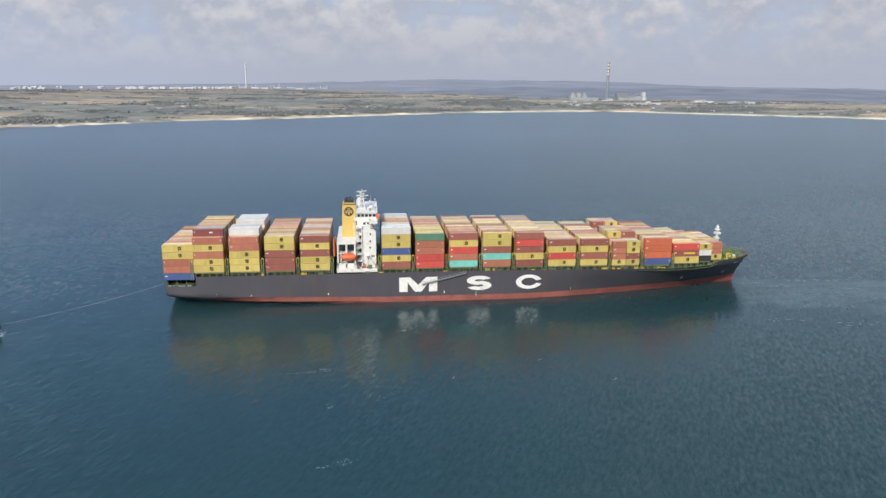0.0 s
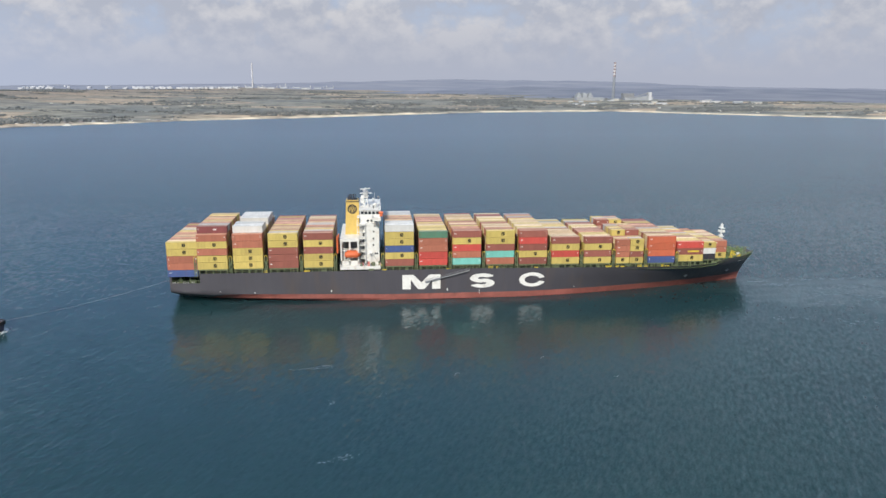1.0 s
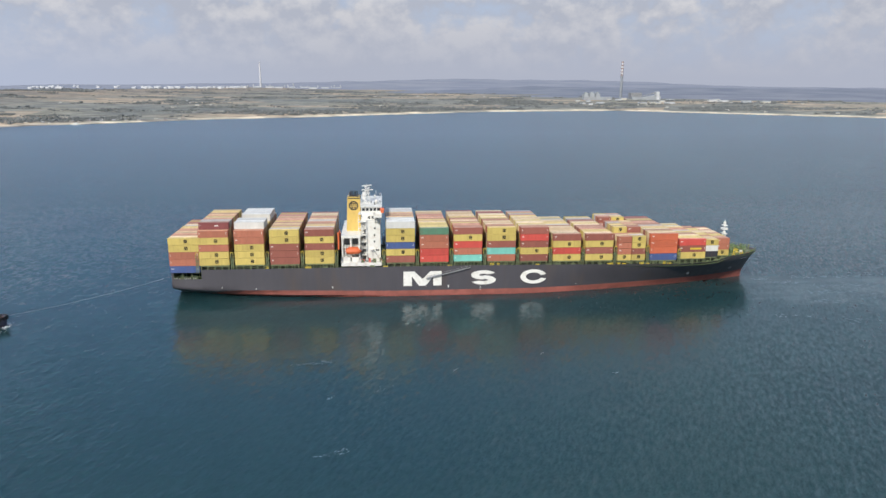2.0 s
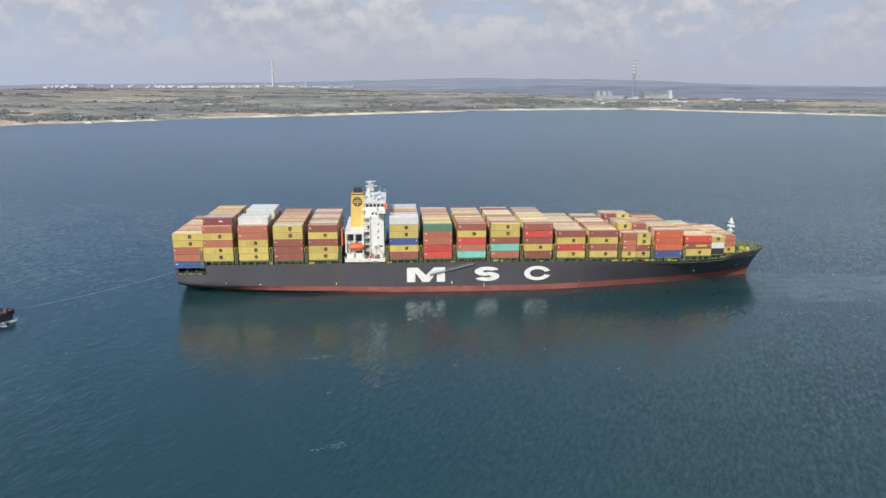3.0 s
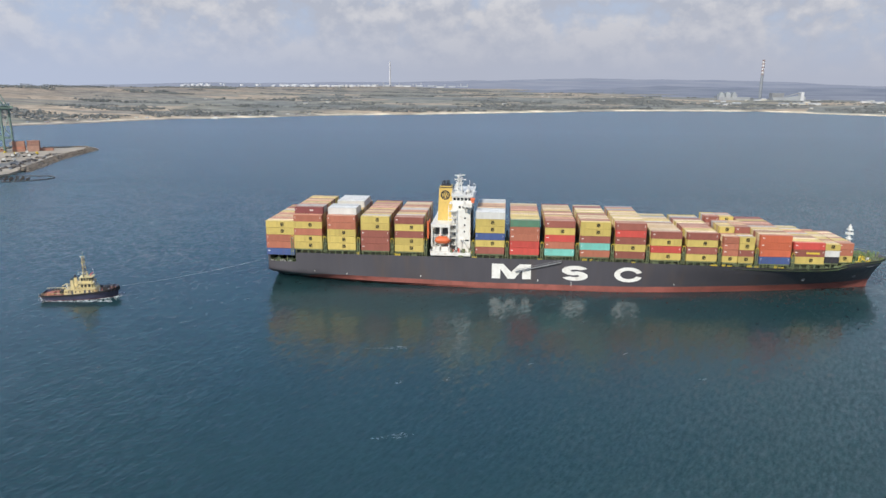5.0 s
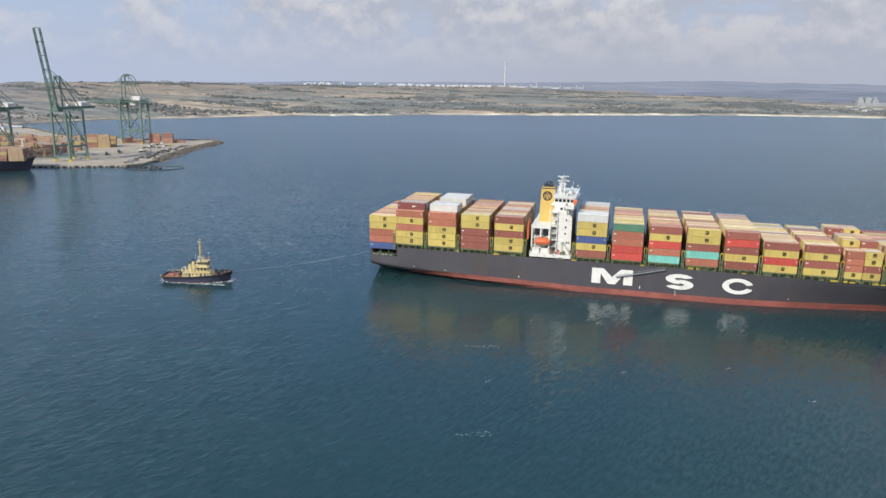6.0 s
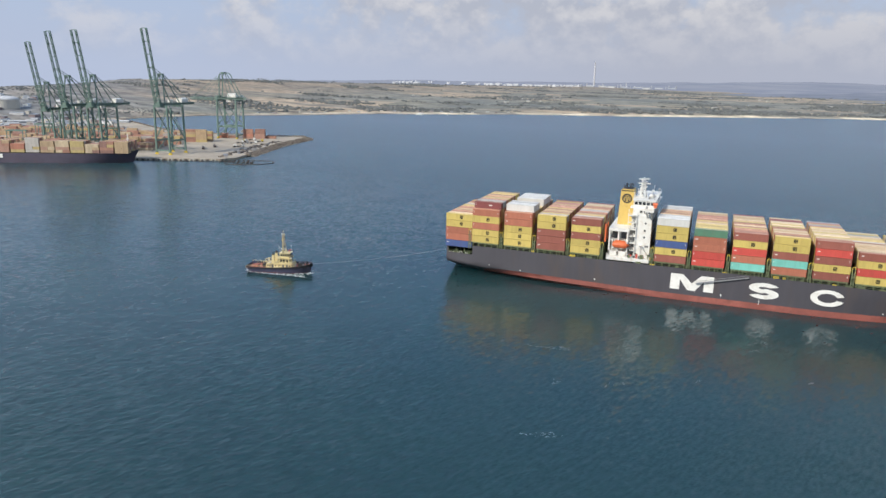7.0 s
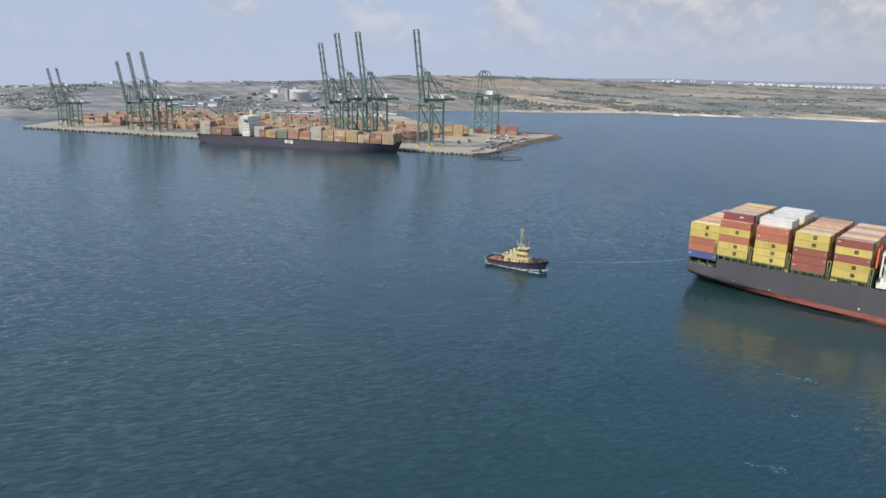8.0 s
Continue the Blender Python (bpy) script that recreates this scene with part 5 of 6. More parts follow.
for x in (0.7, 2.2, 3.8):
    for s in (-1, 1):
        part("window", Shape().box(x, s * 2.4 - 0.05, 4.8, x + 1.0, s * 2.4 + 0.05, 6.2), M_DARKWIN, up_h)
sh = Shape().prism([(1.0, 6.75), (4.9, 6.75), (5.4, 9.2), (0.6, 9.2)], "y", -1.9, 1.9).box(0.2, -2.3, 9.2, 5.8, 2.3, 9.4)
w = part("wheelhouse", sh, M_CREAM, tug, "buff wheelhouse with a ring of windows")
for x in (0.9, 2.0, 3.1, 4.2):
    for s in (-1, 1):
        part("window", Shape().box(x, s * 1.9 - 0.05, 7.7, x + 0.85, s * 1.9 + 0.05, 8.9), M_DARKWIN, w)
for y in (-1.65, -0.5, 0.65):
    part("window", Shape().prism([(5.1, 7.7), (5.18, 7.7), (5.42, 8.9), (5.34, 8.9)], "y", y, y + 1.0), M_DARKWIN, w)
for s in (-1, 1):
    f = part("funnel", Shape().prism([(-3.4, 4.2), (-2.0, 4.2), (-2.2, 8.4), (-3.2, 8.4)], "y", s * 2.2 - 0.5, s * 2.2 + 0.5), M_CREAM, tug, "buff funnel with a black top")
    part("funnel_top", Shape().box(-3.25, s * 2.2 - 0.55, 8.4, -2.15, s * 2.2 + 0.55, 8.9).tube((-2.7, s * 2.2, 8.9), (-2.8, s * 2.2, 9.6), 0.26, 8), M_BLACK, f)
sh = Shape()
for x, y in ((1.6, -0.7), (1.6, 0.7), (2.9, 0.0)):
    sh.beam((x, y, 9.4), (2.0 + (x - 2.0) * 0.55, y * 0.55, 18.5), 0.24)
for z in (10.4, 11.6, 12.8, 14.0, 15.2, 16.4, 17.6):
    k = 1 - (z - 9.4) / 11.5
    sh.beam((2.0 - 0.4 * k, -0.75 * k, z), (2.0 - 0.4 * k, 0.75 * k, z), 0.16).beam((2.0 - 0.4 * k, -0.75 * k, z), (2.0 + 0.9 * k, 0, z + 0.8), 0.08).beam((2.0 - 0.4 * k, 0.75 * k, z), (2.0 + 0.9 * k, 0, z + 0.8), 0.08)
sh.beam((2.0, -1.8, 13.6), (2.0, 1.8, 13.6), 0.12).beam((2.0, 0, 18.5), (2.0, 0, 20.3), 0.08)
m = part("mast", sh, M_CREAM, tug, "tall buff lattice mast")
part("radar", Shape().beam((1.0, -0.9, 11.3), (3.4, 0.9, 11.3), 0.25, 0.3), M_WHITE, m)
for i, z in enumerate((10.6, 12.0, 13.2, 14.4, 15.6, 16.8, 18.0)):
    part("mast_platform", Shape().box(1.2, -0.8, z, 2.9, 0.8, z + 0.12), M_GREYM, m, "grey mast platform")
    part("mast_light", Shape().box(1.1 + 1.3 * (i % 2), -0.7, z + 0.12, 1.6 + 1.3 * (i % 2), -0.2, z + 0.75), M_SHADE if i % 3 else M_WHITE, m)
for x, y in ((0.8, -1.8), (5.2, 1.7), (3.6, -1.9), (-1.4, 2.6)):
    part("aerial", Shape().beam((x, y, 9.2), (x, y, 12.0 + 0.8 * (x > 4)), 0.07), M_WHITE, tug)
for x, y, z in ((-4.2, -2.4, 4.2), (-4.4, 1.2, 4.2), (0.2, -2.7, 6.75), (-0.8, 2.4, 6.75), (6.0, -1.5, 4.2), (-1.0, -1.0, 6.75)):
    part("vent", Shape().tube((x, y, z), (x, y, z + 1.1), 0.22, 8).dome((x, y, z + 1.1), 0.36, 0.3, 8, 2), M_CREAM, tug)
for x, y in ((8.6, -2.6), (8.9, 2.4), (12.2, -2.4), (12.4, 2.2), (14.6, 0.9)):
    part("bollard", Shape().tube((x, y, 2.6), (x, y, 4.1), 0.26, 8).tube((x, y + 0.7, 2.6), (x, y + 0.7, 4.1), 0.26, 8), M_GREYM, tug)
part("fire_monitor", Shape().tube((4.6, 0, 9.4), (4.6, 0, 10.4), 0.2, 8).beam((4.6, 0, 10.4), (5.8, 0, 10.9), 0.22), M_REDP, tug)
sh = Shape().tube((10.6, -1.5, 3.6), (10.6, 1.5, 3.6), 1.0, 12).box(9.6, -1.9, 2.3, 11.6, -1.5, 4.4).box(9.6, 1.5, 2.3, 11.6, 1.9, 4.4)
part("bow_winch", sh, M_BLACK, tug, "dark towing winch")
sh = Shape().beam((13.6, -1.0, 2.6), (13.6, -1.0, 4.9), 0.4).beam((13.6, 1.0, 2.6), (13.6, 1.0, 4.9), 0.4).beam((13.6, -1.2, 4.9), (13.6, 1.2, 4.9), 0.4)
part("tow_bitt", sh, M_BLACK, tug)
sh = Shape()
for i in range(10):
    x = -16 + i * 1.1
    for s in (-1, 1):
        sh.beam((x, s * 4.7, 1.7), (x, s * 4.7, 3.2), 0.08)
for s in (-1, 1):
    sh.beam((-16, s * 4.7, 3.2), (-6, s * 4.7, 3.2), 0.08).beam((-5.0, s * 3.1, 5.1), (6.6, s * 3.1, 5.1), 0.07).beam((-1.6, s * 3.0, 7.7), (6.0, s * 3.0, 7.7), 0.07)
part("rails", sh, M_CREAM, tug)
part("hatch", Shape().box(-13.5, -1.6, 1.7, -11.2, 1.6, 2.5), M_TUGDECK, tug, "red-brown deck hatch")
part("after_winch", Shape().tube((-8.0, -1.2, 2.6), (-8.0, 1.2, 2.6), 0.8, 10).box(-8.6, -1.5, 1.7, -7.4, -1.2, 3.2).box(-8.6, 1.2, 1.7, -7.4, 1.5, 3.2), M_BLACK, tug, "dark after winch")
part("knuckle_crane", Shape().beam((-6.4, 2.2, 1.8), (-6.4, 2.2, 5.6), 0.3).beam((-6.4, 2.2, 5.6), (-8.6, 2.0, 4.6), 0.24), M_CREAM, tug, "folded buff deck crane")
tug_rng = random.Random(12)
for i in range(20):
    x, y, z = tug_rng.choice(((-7.2, 0, 4.35), (-3.0, 0, 4.35), (-0.6, 0, 6.75), (4.8, 0, 6.75), (1.2, 0, 9.4)))
    x, y, k = x + tug_rng.uniform(0, 1.6), tug_rng.uniform(-2.2, 2.2), tug_rng.uniform(0.25, 0.6)
    part("deck_locker", Shape().box(x, y, z, x + k, y + k, z + tug_rng.uniform(0.4, 1.2)), tug_rng.choice((M_CREAM, M_WHITE, M_SHADE, M_CREAM)), tug)
for s in (-1, 1):
    part("bridge_rail", Shape().beam((-1.6, s * 3.0, 7.3), (6.0, s * 3.0, 7.3), 0.07).beam((-7.7, s * 3.4, 5.3), (6.7, s * 3.4, 5.3), 0.07).beam((-7.7, s * 3.4, 4.85), (6.7, s * 3.4, 4.85), 0.07), M_CREAM, tug)
part("crosstree", Shape().beam((2.0, -1.5, 15.4), (2.0, 1.5, 15.4), 0.16).beam((2.0, -1.2, 17.2), (2.0, 1.2, 17.2), 0.16).box(1.6, -1.5, 15.5, 2.2, -1.0, 16.1).box(1.6, 1.0, 15.5, 2.2, 1.5, 16.1), M_CREAM, m)
part("liferaft", Shape().tube((-4.9, -2.6, 4.7), (-3.7, -2.6, 4.7), 0.45, 10), M_WHITE, tug)

sh = Shape()
a, c = Vector((-66.9, -27.9, 5.2)), Vector((-11.9, 8.0, 10.6))
pts = [a.lerp(c, i / 24) - Vector((0, 0, 4.4 * 4 * (i / 24) * (1 - i / 24) * 0.28)) for i in range(25)]
for p, q in zip(pts, pts[1:]):
    sh.tube(p, q, 0.03, 6)
tagged(new("tow_rope", sh.mesh("tow_rope", M_ROPE)), "pale tow rope sagging between tug and ship", "rope")

# ---- container terminal: laid out along its quay, x towards the seaward corner and y inland ----
QZ = 3.6
QUAY = pose(-347.5, 274.5, 0, 0, 0, 25.2)
QUAY_LEN = 560


def on_quay(x, y, z=0.0, turn=0.0):
    return QUAY @ pose(x, y, z, 0, 0, turn)


def laid(name, shape, mat, label, category, group="", kind="", at=None):
    ob = new(name, shape.mesh(name, mat) if isinstance(shape, Shape) else shape)
    ob.matrix_basis = on_quay(0, 0) if at is None else at
    return tagged(ob, label, category, group, kind)


outline = [(-QUAY_LEN, 0), (0, 0), (13, 12), (20, 55), (33, 142), (58, 236), (50, 252), (14, 250), (-60, 272), (-150, 330), (-300, 560), (-420, 690), (-560, 690), (-680, 320), (-580, 70)]
quay = laid("pavement", Shape().prism(outline, "z", -3, QZ), M_CONC, "worn tan concrete container quay", "quay", kind="structure")
sh = Shape()
for i in range(110):
    x = -558 + i * 5.05
    sh.box(x, -1.5, 0.2, x + 1.9, 0.3, 3.0)
fenders = part("fenders", sh, M_PILE, quay, "dark quay fenders")
fenders["kind"] = "stuff"
sh = Shape()
for i in range(55):
    x = -556 + i * 10.1
    sh.box(x + 2.0, -1.0, 1.0, x + 6.4, 0.6, 3.3)
cope = part("quay_edge", sh, M_TANKB, quay, "pale cope blocks")
cope["kind"] = "stuff"
# armour rock slope round the seaward end
rock_rng = random.Random(3)
sh = Shape()
edge = [(18, 40), (33, 142), (58, 236), (50, 254), (14, 252), (-60, 274), (-150, 332), (-300, 562)]
for (ax, ay), (bx, by) in zip(edge, edge[1:]):
    length = math.hypot(bx - ax, by - ay)
    nx, ny = (by - ay) / length, -(bx - ax) / length
    for i in range(int(length / 1.1)):
        for k in range(5):
            u = rock_rng.random()
            off = -1.5 + 2.2 * k + rock_rng.uniform(-0.9, 0.9)
            x, y, z = ax + (bx - ax) * u + nx * off, ay + (by - ay) * u + ny * off, QZ + 0.3 - 0.72 * k
            r = rock_rng.uniform(0.8, 1.7)
            vs = [Vector((rock_rng.uniform(-0.25, 0.25) + sx, rock_rng.uniform(-0.25, 0.25) + sy, rock_rng.uniform(-0.2, 0.2) + sz)) * r * 0.8 + Vector((x, y, z))
                  for sz in (-0.7, 0.7) for sx, sy in ((-1, -1), (1, -1), (1, 1), (-1, 1))]
            sh.add(vs, [(3, 2, 1, 0), (4, 5, 6, 7), (0, 1, 5, 4), (1, 2, 6, 5), (2, 3, 7, 6), (3, 0, 4, 7)])
laid("rock_armour", sh, M_ROCK, "grey-brown boulders sloping into the sea", "rocks", kind="stuff")
# unfinished piles and floating boom at the quay's end
for i in range(24):
    x, y = 2 + (i % 8) * 4.4, -12 + (i // 8) * 6.0 - (i % 8) * 1.6
    laid("steel_pile", Shape().tube((x, y, -2), (x, y, 2.8 + 1.5 * ((i * 7) % 5) / 5), 0.6, 8), M_PILE, "dark rusty steel pile standing in the water", "pile", "piles at the quay end")
sh = Shape()
pts = [(22 + 30 * math.cos(t), -10 + 17 * math.sin(t), SEA_Z + 0.15) for t in (radians(-115 + 210 * i / 26) for i in range(27))]
for p, q in zip(pts, pts[1:]):
    sh.tube(p, q, 0.4, 6)
laid("floating_boom", sh, M_PILE, "dark floating barrier curving on the water", "boom")


def sts_crane(label, up=True):
    """A ship-to-shore crane; its boom points to -y."""
    c = thing("quay_crane", label, "crane", "quay cranes")
    tail = 46 if up else 24
    g = 61 if up else 56             # height of the girder
    for x in (-10, 10):
        for y in (-15, 15):
            leg = part("leg", Shape().beam((x, y, 2.5), (x * 0.9, y, g - 1), 1.9, 1.9), M_CRANE, c)
            part("bogie", Shape().box(x - 2.6, y - 0.7, 0, x - 0.3, y + 0.7, 1.3).box(x + 0.3, y - 0.7, 0, x + 2.6, y + 0.7, 1.3).box(x - 1.4, y - 0.7, 1.3, x + 1.4, y + 0.7, 2.6), M_YEL, leg, "yellow wheel bogie")
    for y in (-15, 15):
        part("sill_beam", Shape().beam((-10, y, 5), (10, y, 5), 1.5, 1.8), M_CRANE, c)
        part("cross_beam", Shape().beam((-9, y, g - 2.5), (9, y, g - 2.5), 1.5, 2.2), M_CRANE, c)
    for x in (-10, 10):
        part("portal_beam", Shape().beam((x, -15, 17), (x, 15, 17), 1.5, 2.2), M_CRANE, c)
        part("brace", Shape().beam((x * 0.9, -15, g - 4), (x * 0.98, 14.5, 18.5), 0.9), M_CRANE, c)
        part("brace", Shape().beam((x, -14.5, 18.5), (x * 0.96, 0.5, 37), 0.7), M_CRANE, c)
        part("brace", Shape().beam((x, -15, 3.5), (x, 2, 16.5), 0.7), M_CRANE, c)
    part("brace", Shape().beam((-10, -15, 18), (9.2, -15, g - 5), 0.7), M_CRANE, c)
    part("brace", Shape().beam((10, 15, 18), (-9.2, 15, g - 5), 0.7), M_CRANE, c)
    for x in (-3.6, 3.6):
        part("girder", Shape().beam((x, -18, g), (x, tail, g), 1.3, 2.6), M_CRANE, c)
    sh = Shape()
    for y in range(-14, tail + 1, 10):
        sh.beam((-3.6, y, g), (3.6, y, g), 0.7)
    part("girder_ties", sh, M_CRANE, c)
    for x in (-7, 7):
        if up:
            part("a_frame_leg", Shape().beam((x, -15, 60), (x * 0.45, -11, 97), 1.2), M_CRANE, c)
            part("a_frame_leg", Shape().beam((x, 14, 61), (x * 0.45, -10, 96), 0.9), M_CRANE, c)
            part("backstay", Shape().beam((x * 0.45, -10, 97), (x * 0.5, tail - 6, 62.5), 0.6), M_CRANE, c)
        else:
            part("a_frame_leg", Shape().beam((x * 0.6, -14, g - 1), (x * 0.6, -12.5, 86), 1.2).beam((x * 0.6, -12.5, 86), (x * 0.6, -10, 90), 1.1).beam((x * 0.6, -10, 90), (x * 0.6, -3, 91), 1.1), M_CRANE, c)
            part("a_frame_leg", Shape().beam((x * 0.6, -3, 91), (x * 0.6, 1, 88), 1.0).beam((x * 0.6, 1, 88), (x * 0.6, 17, g + 1), 0.9), M_CRANE, c)
            part("a_frame_leg", Shape().beam((x * 0.6, -8, 90.5), (x * 0.6, 2, g + 1), 0.7), M_CRANE, c)
    part("apex_beam", Shape().box(-3.8, -12.5, 96, 3.8, -9, 98) if up else Shape().box(-4.6, -9, 90, 4.6, -6, 92), M_CRANE, c)
    m = part("machinery_house", Shape().box(-4, tail - 25, g + 1.5, 4, tail - 12, g + 6).prism([(-4.3, g + 6), (4.3, g + 6), (0, g + 7)], "y", tail - 25.2, tail - 11.8), M_WHITE, c, "white machinery house")
    a = radians(100) if up else radians(180)
    d, nrm = Vector((0, math.cos(a), math.sin(a))), Vector((0, math.sin(a), -math.cos(a)))
    base, length = Vector((0, -18, g)), 90 if up else 44
    sh = Shape()
    for x in (-3.6, 3.6):
        sh.beam(base + Vector((x, 0, 0)), base + d * length + Vector((x, 0, 0)), 0.95, 1.1)
        sh.beam(base + Vector((x, 0, 0)) - nrm * 2.6, base + d * length + Vector((x, 0, 0)) - nrm * 2.2, 0.8)
        for i in range(9):
            s0, s1 = length * i / 9, length * (i + 1) / 9
            sh.beam(base + d * s0 + Vector((x, 0, 0)), base + d * s1 + Vector((x, 0, 0)) - nrm * 2.4, 0.32)
    for i in range(7):
        p = base + d * (length * i / 6)
        sh.beam(p + Vector((-3.6, 0, 0)), p + Vector((3.6, 0, 0)), 0.8)
    for i in range(6 if up else 0):
        p, q = base + d * (length * 0.07 * i), base + d * (length * 0.07 * (i + 1))
        sh.beam(p + Vector((-3.6, 0, 0)), q + Vector((3.6, 0, 0)), 0.5).beam(p + Vector((3.6, 0, 0)) - nrm * 2.5, q + Vector((-3.6, 0, 0)) - nrm * 2.5, 0.5)
        sh.beam(p + Vector((-3.6, 0, 0)) - nrm * 2.5, p + Vector((3.6, 0, 0)) - nrm * 2.5, 0.5)
    part("boom", sh, M_CRANE, c, "raised green lattice boom" if up else "lowered green boom")
    if not up:
        for x in (-2.5, 2.5):
            part("forestay", Shape().beam((x, -10, 91), base + d * 41 + Vector((x, 0, 0)), 0.3).beam((x, -10, 91), base + d * 24 + Vector((x, 0, 0)), 0.3).beam((x, -10, 91), base + d * 10 + Vector((x, 0, 0)), 0.25), M_CRANE, c)
    else:
        for x in (-2.5, 2.5):
            part("forestay", Shape().beam((x, -11, 97), base + d * 46 + Vector((x, 0, 0)) - nrm * 1.5, 0.5), M_CRANE, c)
    for x in (-5.2, 5.2):
        walk_rail = Shape().box(x - 0.6, -17, g + 1.4, x + 0.6, tail, g + 1.55)
        for y in range(-17, tail, 6):
            walk_rail.beam((x * 1.11, y, g + 1.5), (x * 1.11, y, g + 2.7), 0.14)
        part("walkway", walk_rail.beam((x * 1.11, -17, g + 2.7), (x * 1.11, tail, g + 2.7), 0.14), M_CRANE, c)
    stairs = Shape()
    for k in range(7):
        a, b = ((11.6, -13.5), (11.6, -8.5)) if k % 2 else ((11.6, -8.5), (11.6, -13.5))
        stairs.beam((*a, 4 + (g - 5) / 7 * k), (*b, 4 + (g - 5) / 7 * (k + 1)), 0.8, 0.3)
    part("stair_tower", stairs, M_CRANE, c)
    part("boom_hinge", Shape().box(-4.6, -20.5, g - 2.5, 4.6, -16.5, g + 3.5), M_CRANE, c)
    part("electrical_house", Shape().box(-9.4, 11, g + 1.5, -6.2, 17, g + 5), M_WHITE, c, "white electrical house")
    part("trolley_cab", Shape().box(-2.4, -4, g - 4.5, 2.4, 3, g - 1.5), M_WHITE, c, "white operator's cab")
    part("cable_reel", Shape().tube((-11.3, 11, 9), (-10.6, 11, 9), 2.4, 14), M_GREYM, c, "grey cable reel")
    return c


CRANE_TURN = -22
first = sts_crane("dark green ship-to-shore crane with its boom raised")
for x, y, s in ((-57.5, 42, 0.80), (-121, 40, 0.778), (-144.5, 39.5, 0.767), (-165, 39, 0.70), (-382, 27, 0.607), (-400, 27, 0.60), (-418, 26, 0.533), (-505, 25, 0.465)):
    copy_thing(first, on_quay(x, y, QZ, CRANE_TURN) @ Matrix.Scale(s, 4))
first.matrix_basis = on_quay(-518, 25, QZ, CRANE_TURN) @ Matrix.Scale(0.461, 4)
low = sts_crane("dark green ship-to-shore crane with its boom lowered", up=False)
low.matrix_basis = on_quay(-34.5, 217, QZ, -110) @ Matrix.Scale(0.87, 4)

# yard stacks: single containers at the seaward end, the rest joined
yard_rng = random.Random(11)
YARD = ["rust", "brown", "brown", "rust", "yellow", "tan", "tan", "tan", "maroon", "pink", "grey", "rust", "tan", "cream", "brown"]
yard_stuff = {}
for bi in range(36):
    bx = -96 - bi * 13.0
    for row in range(34):
        y = 66 + row * 6.0
        if row % 6 == 5 or yard_rng.random() < 0.2 or y > 185 - bx * 0.35:
            continue
        for k in range(yard_rng.choice((1, 2, 2, 3, 3, 4))):
            color = yard_rng.choice(YARD)
            yard_stuff.setdefault(color, Shape()).box(bx, y, QZ + k * 2.62, bx + LONG, y + WIDE * 2.1, QZ + k * 2.62 + 2.55)
yard = tagged(new("container_yard"), "long blocks of haze-dulled mixed containers across the terminal", "containers", kind="stuff")
yard.matrix_basis = on_quay(0, 0)
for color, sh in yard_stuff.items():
    part("stacked_containers", sh, M_HAZED[color], yard)
# single containers stacked near the seaward end
TIP_BOX = {}
TIP = [(-98, 128, 2, 3, 3), (-76, 160, 2, 2, 5), (-72, 172, 2, 2, 4), (-52, 219, 2, 2, 2), (-19, 211, 1, 2, 4), (-5, 212, 1, 3, 4), (8, 216, 1, 2, 1)]
for x0, y0, nx, ny, nz in TIP:
    for i in range(nx):
        for j in range(ny):
            for k in range(max(1, nz - (yard_rng.random() < 0.35))):
                color = yard_rng.choice(("tan", "rust", "yellow", "brown", "tan", "yellow") if y0 < 200 else ("rust", "rust", "orange", "brown", "pink"))
                if color not in TIP_BOX:
                    TIP_BOX[color] = [fn(LONG).mesh(nm, M_HAZED[color]) for nm, fn in (("walls", box_walls), ("frame", box_frame), ("roof", box_roof))]
                w, fr, ro = TIP_BOX[color]
                ob = laid("shipping_container", w, None, COLOR_WORDS[color] + " shipping container stacked on the quay", "container", "containers on the quay", at=on_quay(x0 + i * 12.6, y0 + j * 2.7, QZ + k * 2.92))
                part("frame", fr, None, ob)
                part("roof", ro, None, ob)
# low heaps of stored gear along the edge
for i in range(70):
    u = yard_rng.random()
    x, y = 6 + 28 * u - yard_rng.uniform(2, 13), 12 + 165 * u
    r = yard_rng.uniform(0.6, 1.7)
    sh = Shape().prism([(-r, 0), (r, 0), (r * 0.8, yard_rng.uniform(0.6, 1.8)), (-r * 0.7, yard_rng.uniform(0.6, 1.5))], "y", -r * 1.4, r * 1.4)
    laid("stored_gear", sh, yard_rng.choice((M_PILE, M_PILE, M_CAST, M_ROCK, M_ROCK, M_GREYM)), "heap of stored quay gear and steel parts", "gear", "stored gear on the quay", at=on_quay(x, y, QZ, yard_rng.uniform(0, 180)))
for k in range(2):
    laid("pipe_stack", Shape().prism([(-1.6, 0), (1.6, 0), (1.0, 2.0), (-1.0, 2.0)], "y", -9, 9), M_PILE, "long low stack of dark pipes on the apron", "pipes", at=on_quay(-38 + 7 * k, 90 + 22 * k, QZ, 15))
# yard vehicles and equipment on the open apron
for i in range(11):
    u = yard_rng.random()
    x, y = 2 + 14 * u - yard_rng.random() * 30, 105 + 85 * u
    color = yard_rng.choice((M_YEL, M_WHITE, M_WHITE, M_GREYM))
    tr = thing("yard_truck", "small yard tractor parked on the apron", "truck", "vehicles on the apron", at=on_quay(x, y, QZ, yard_rng.choice((0, 90, 20))))
    part("cab", Shape().prism([(-1.2, 0.9), (1.3, 0.9), (1.3, 1.9), (0.8, 3.1), (-1.2, 3.1)], "y", -1.25, 1.25), color, tr)
    part("chassis", Shape().box(-6.5, -1.2, 0.8, 1.4, 1.2, 1.3), M_BLACK, tr)
    for wx in (-5.7, -4.5, 0.4):
        part("wheel", Shape().tube((wx, -1.25, 0.5), (wx, 1.25, 0.5), 0.5, 10), M_RUBBER, tr)
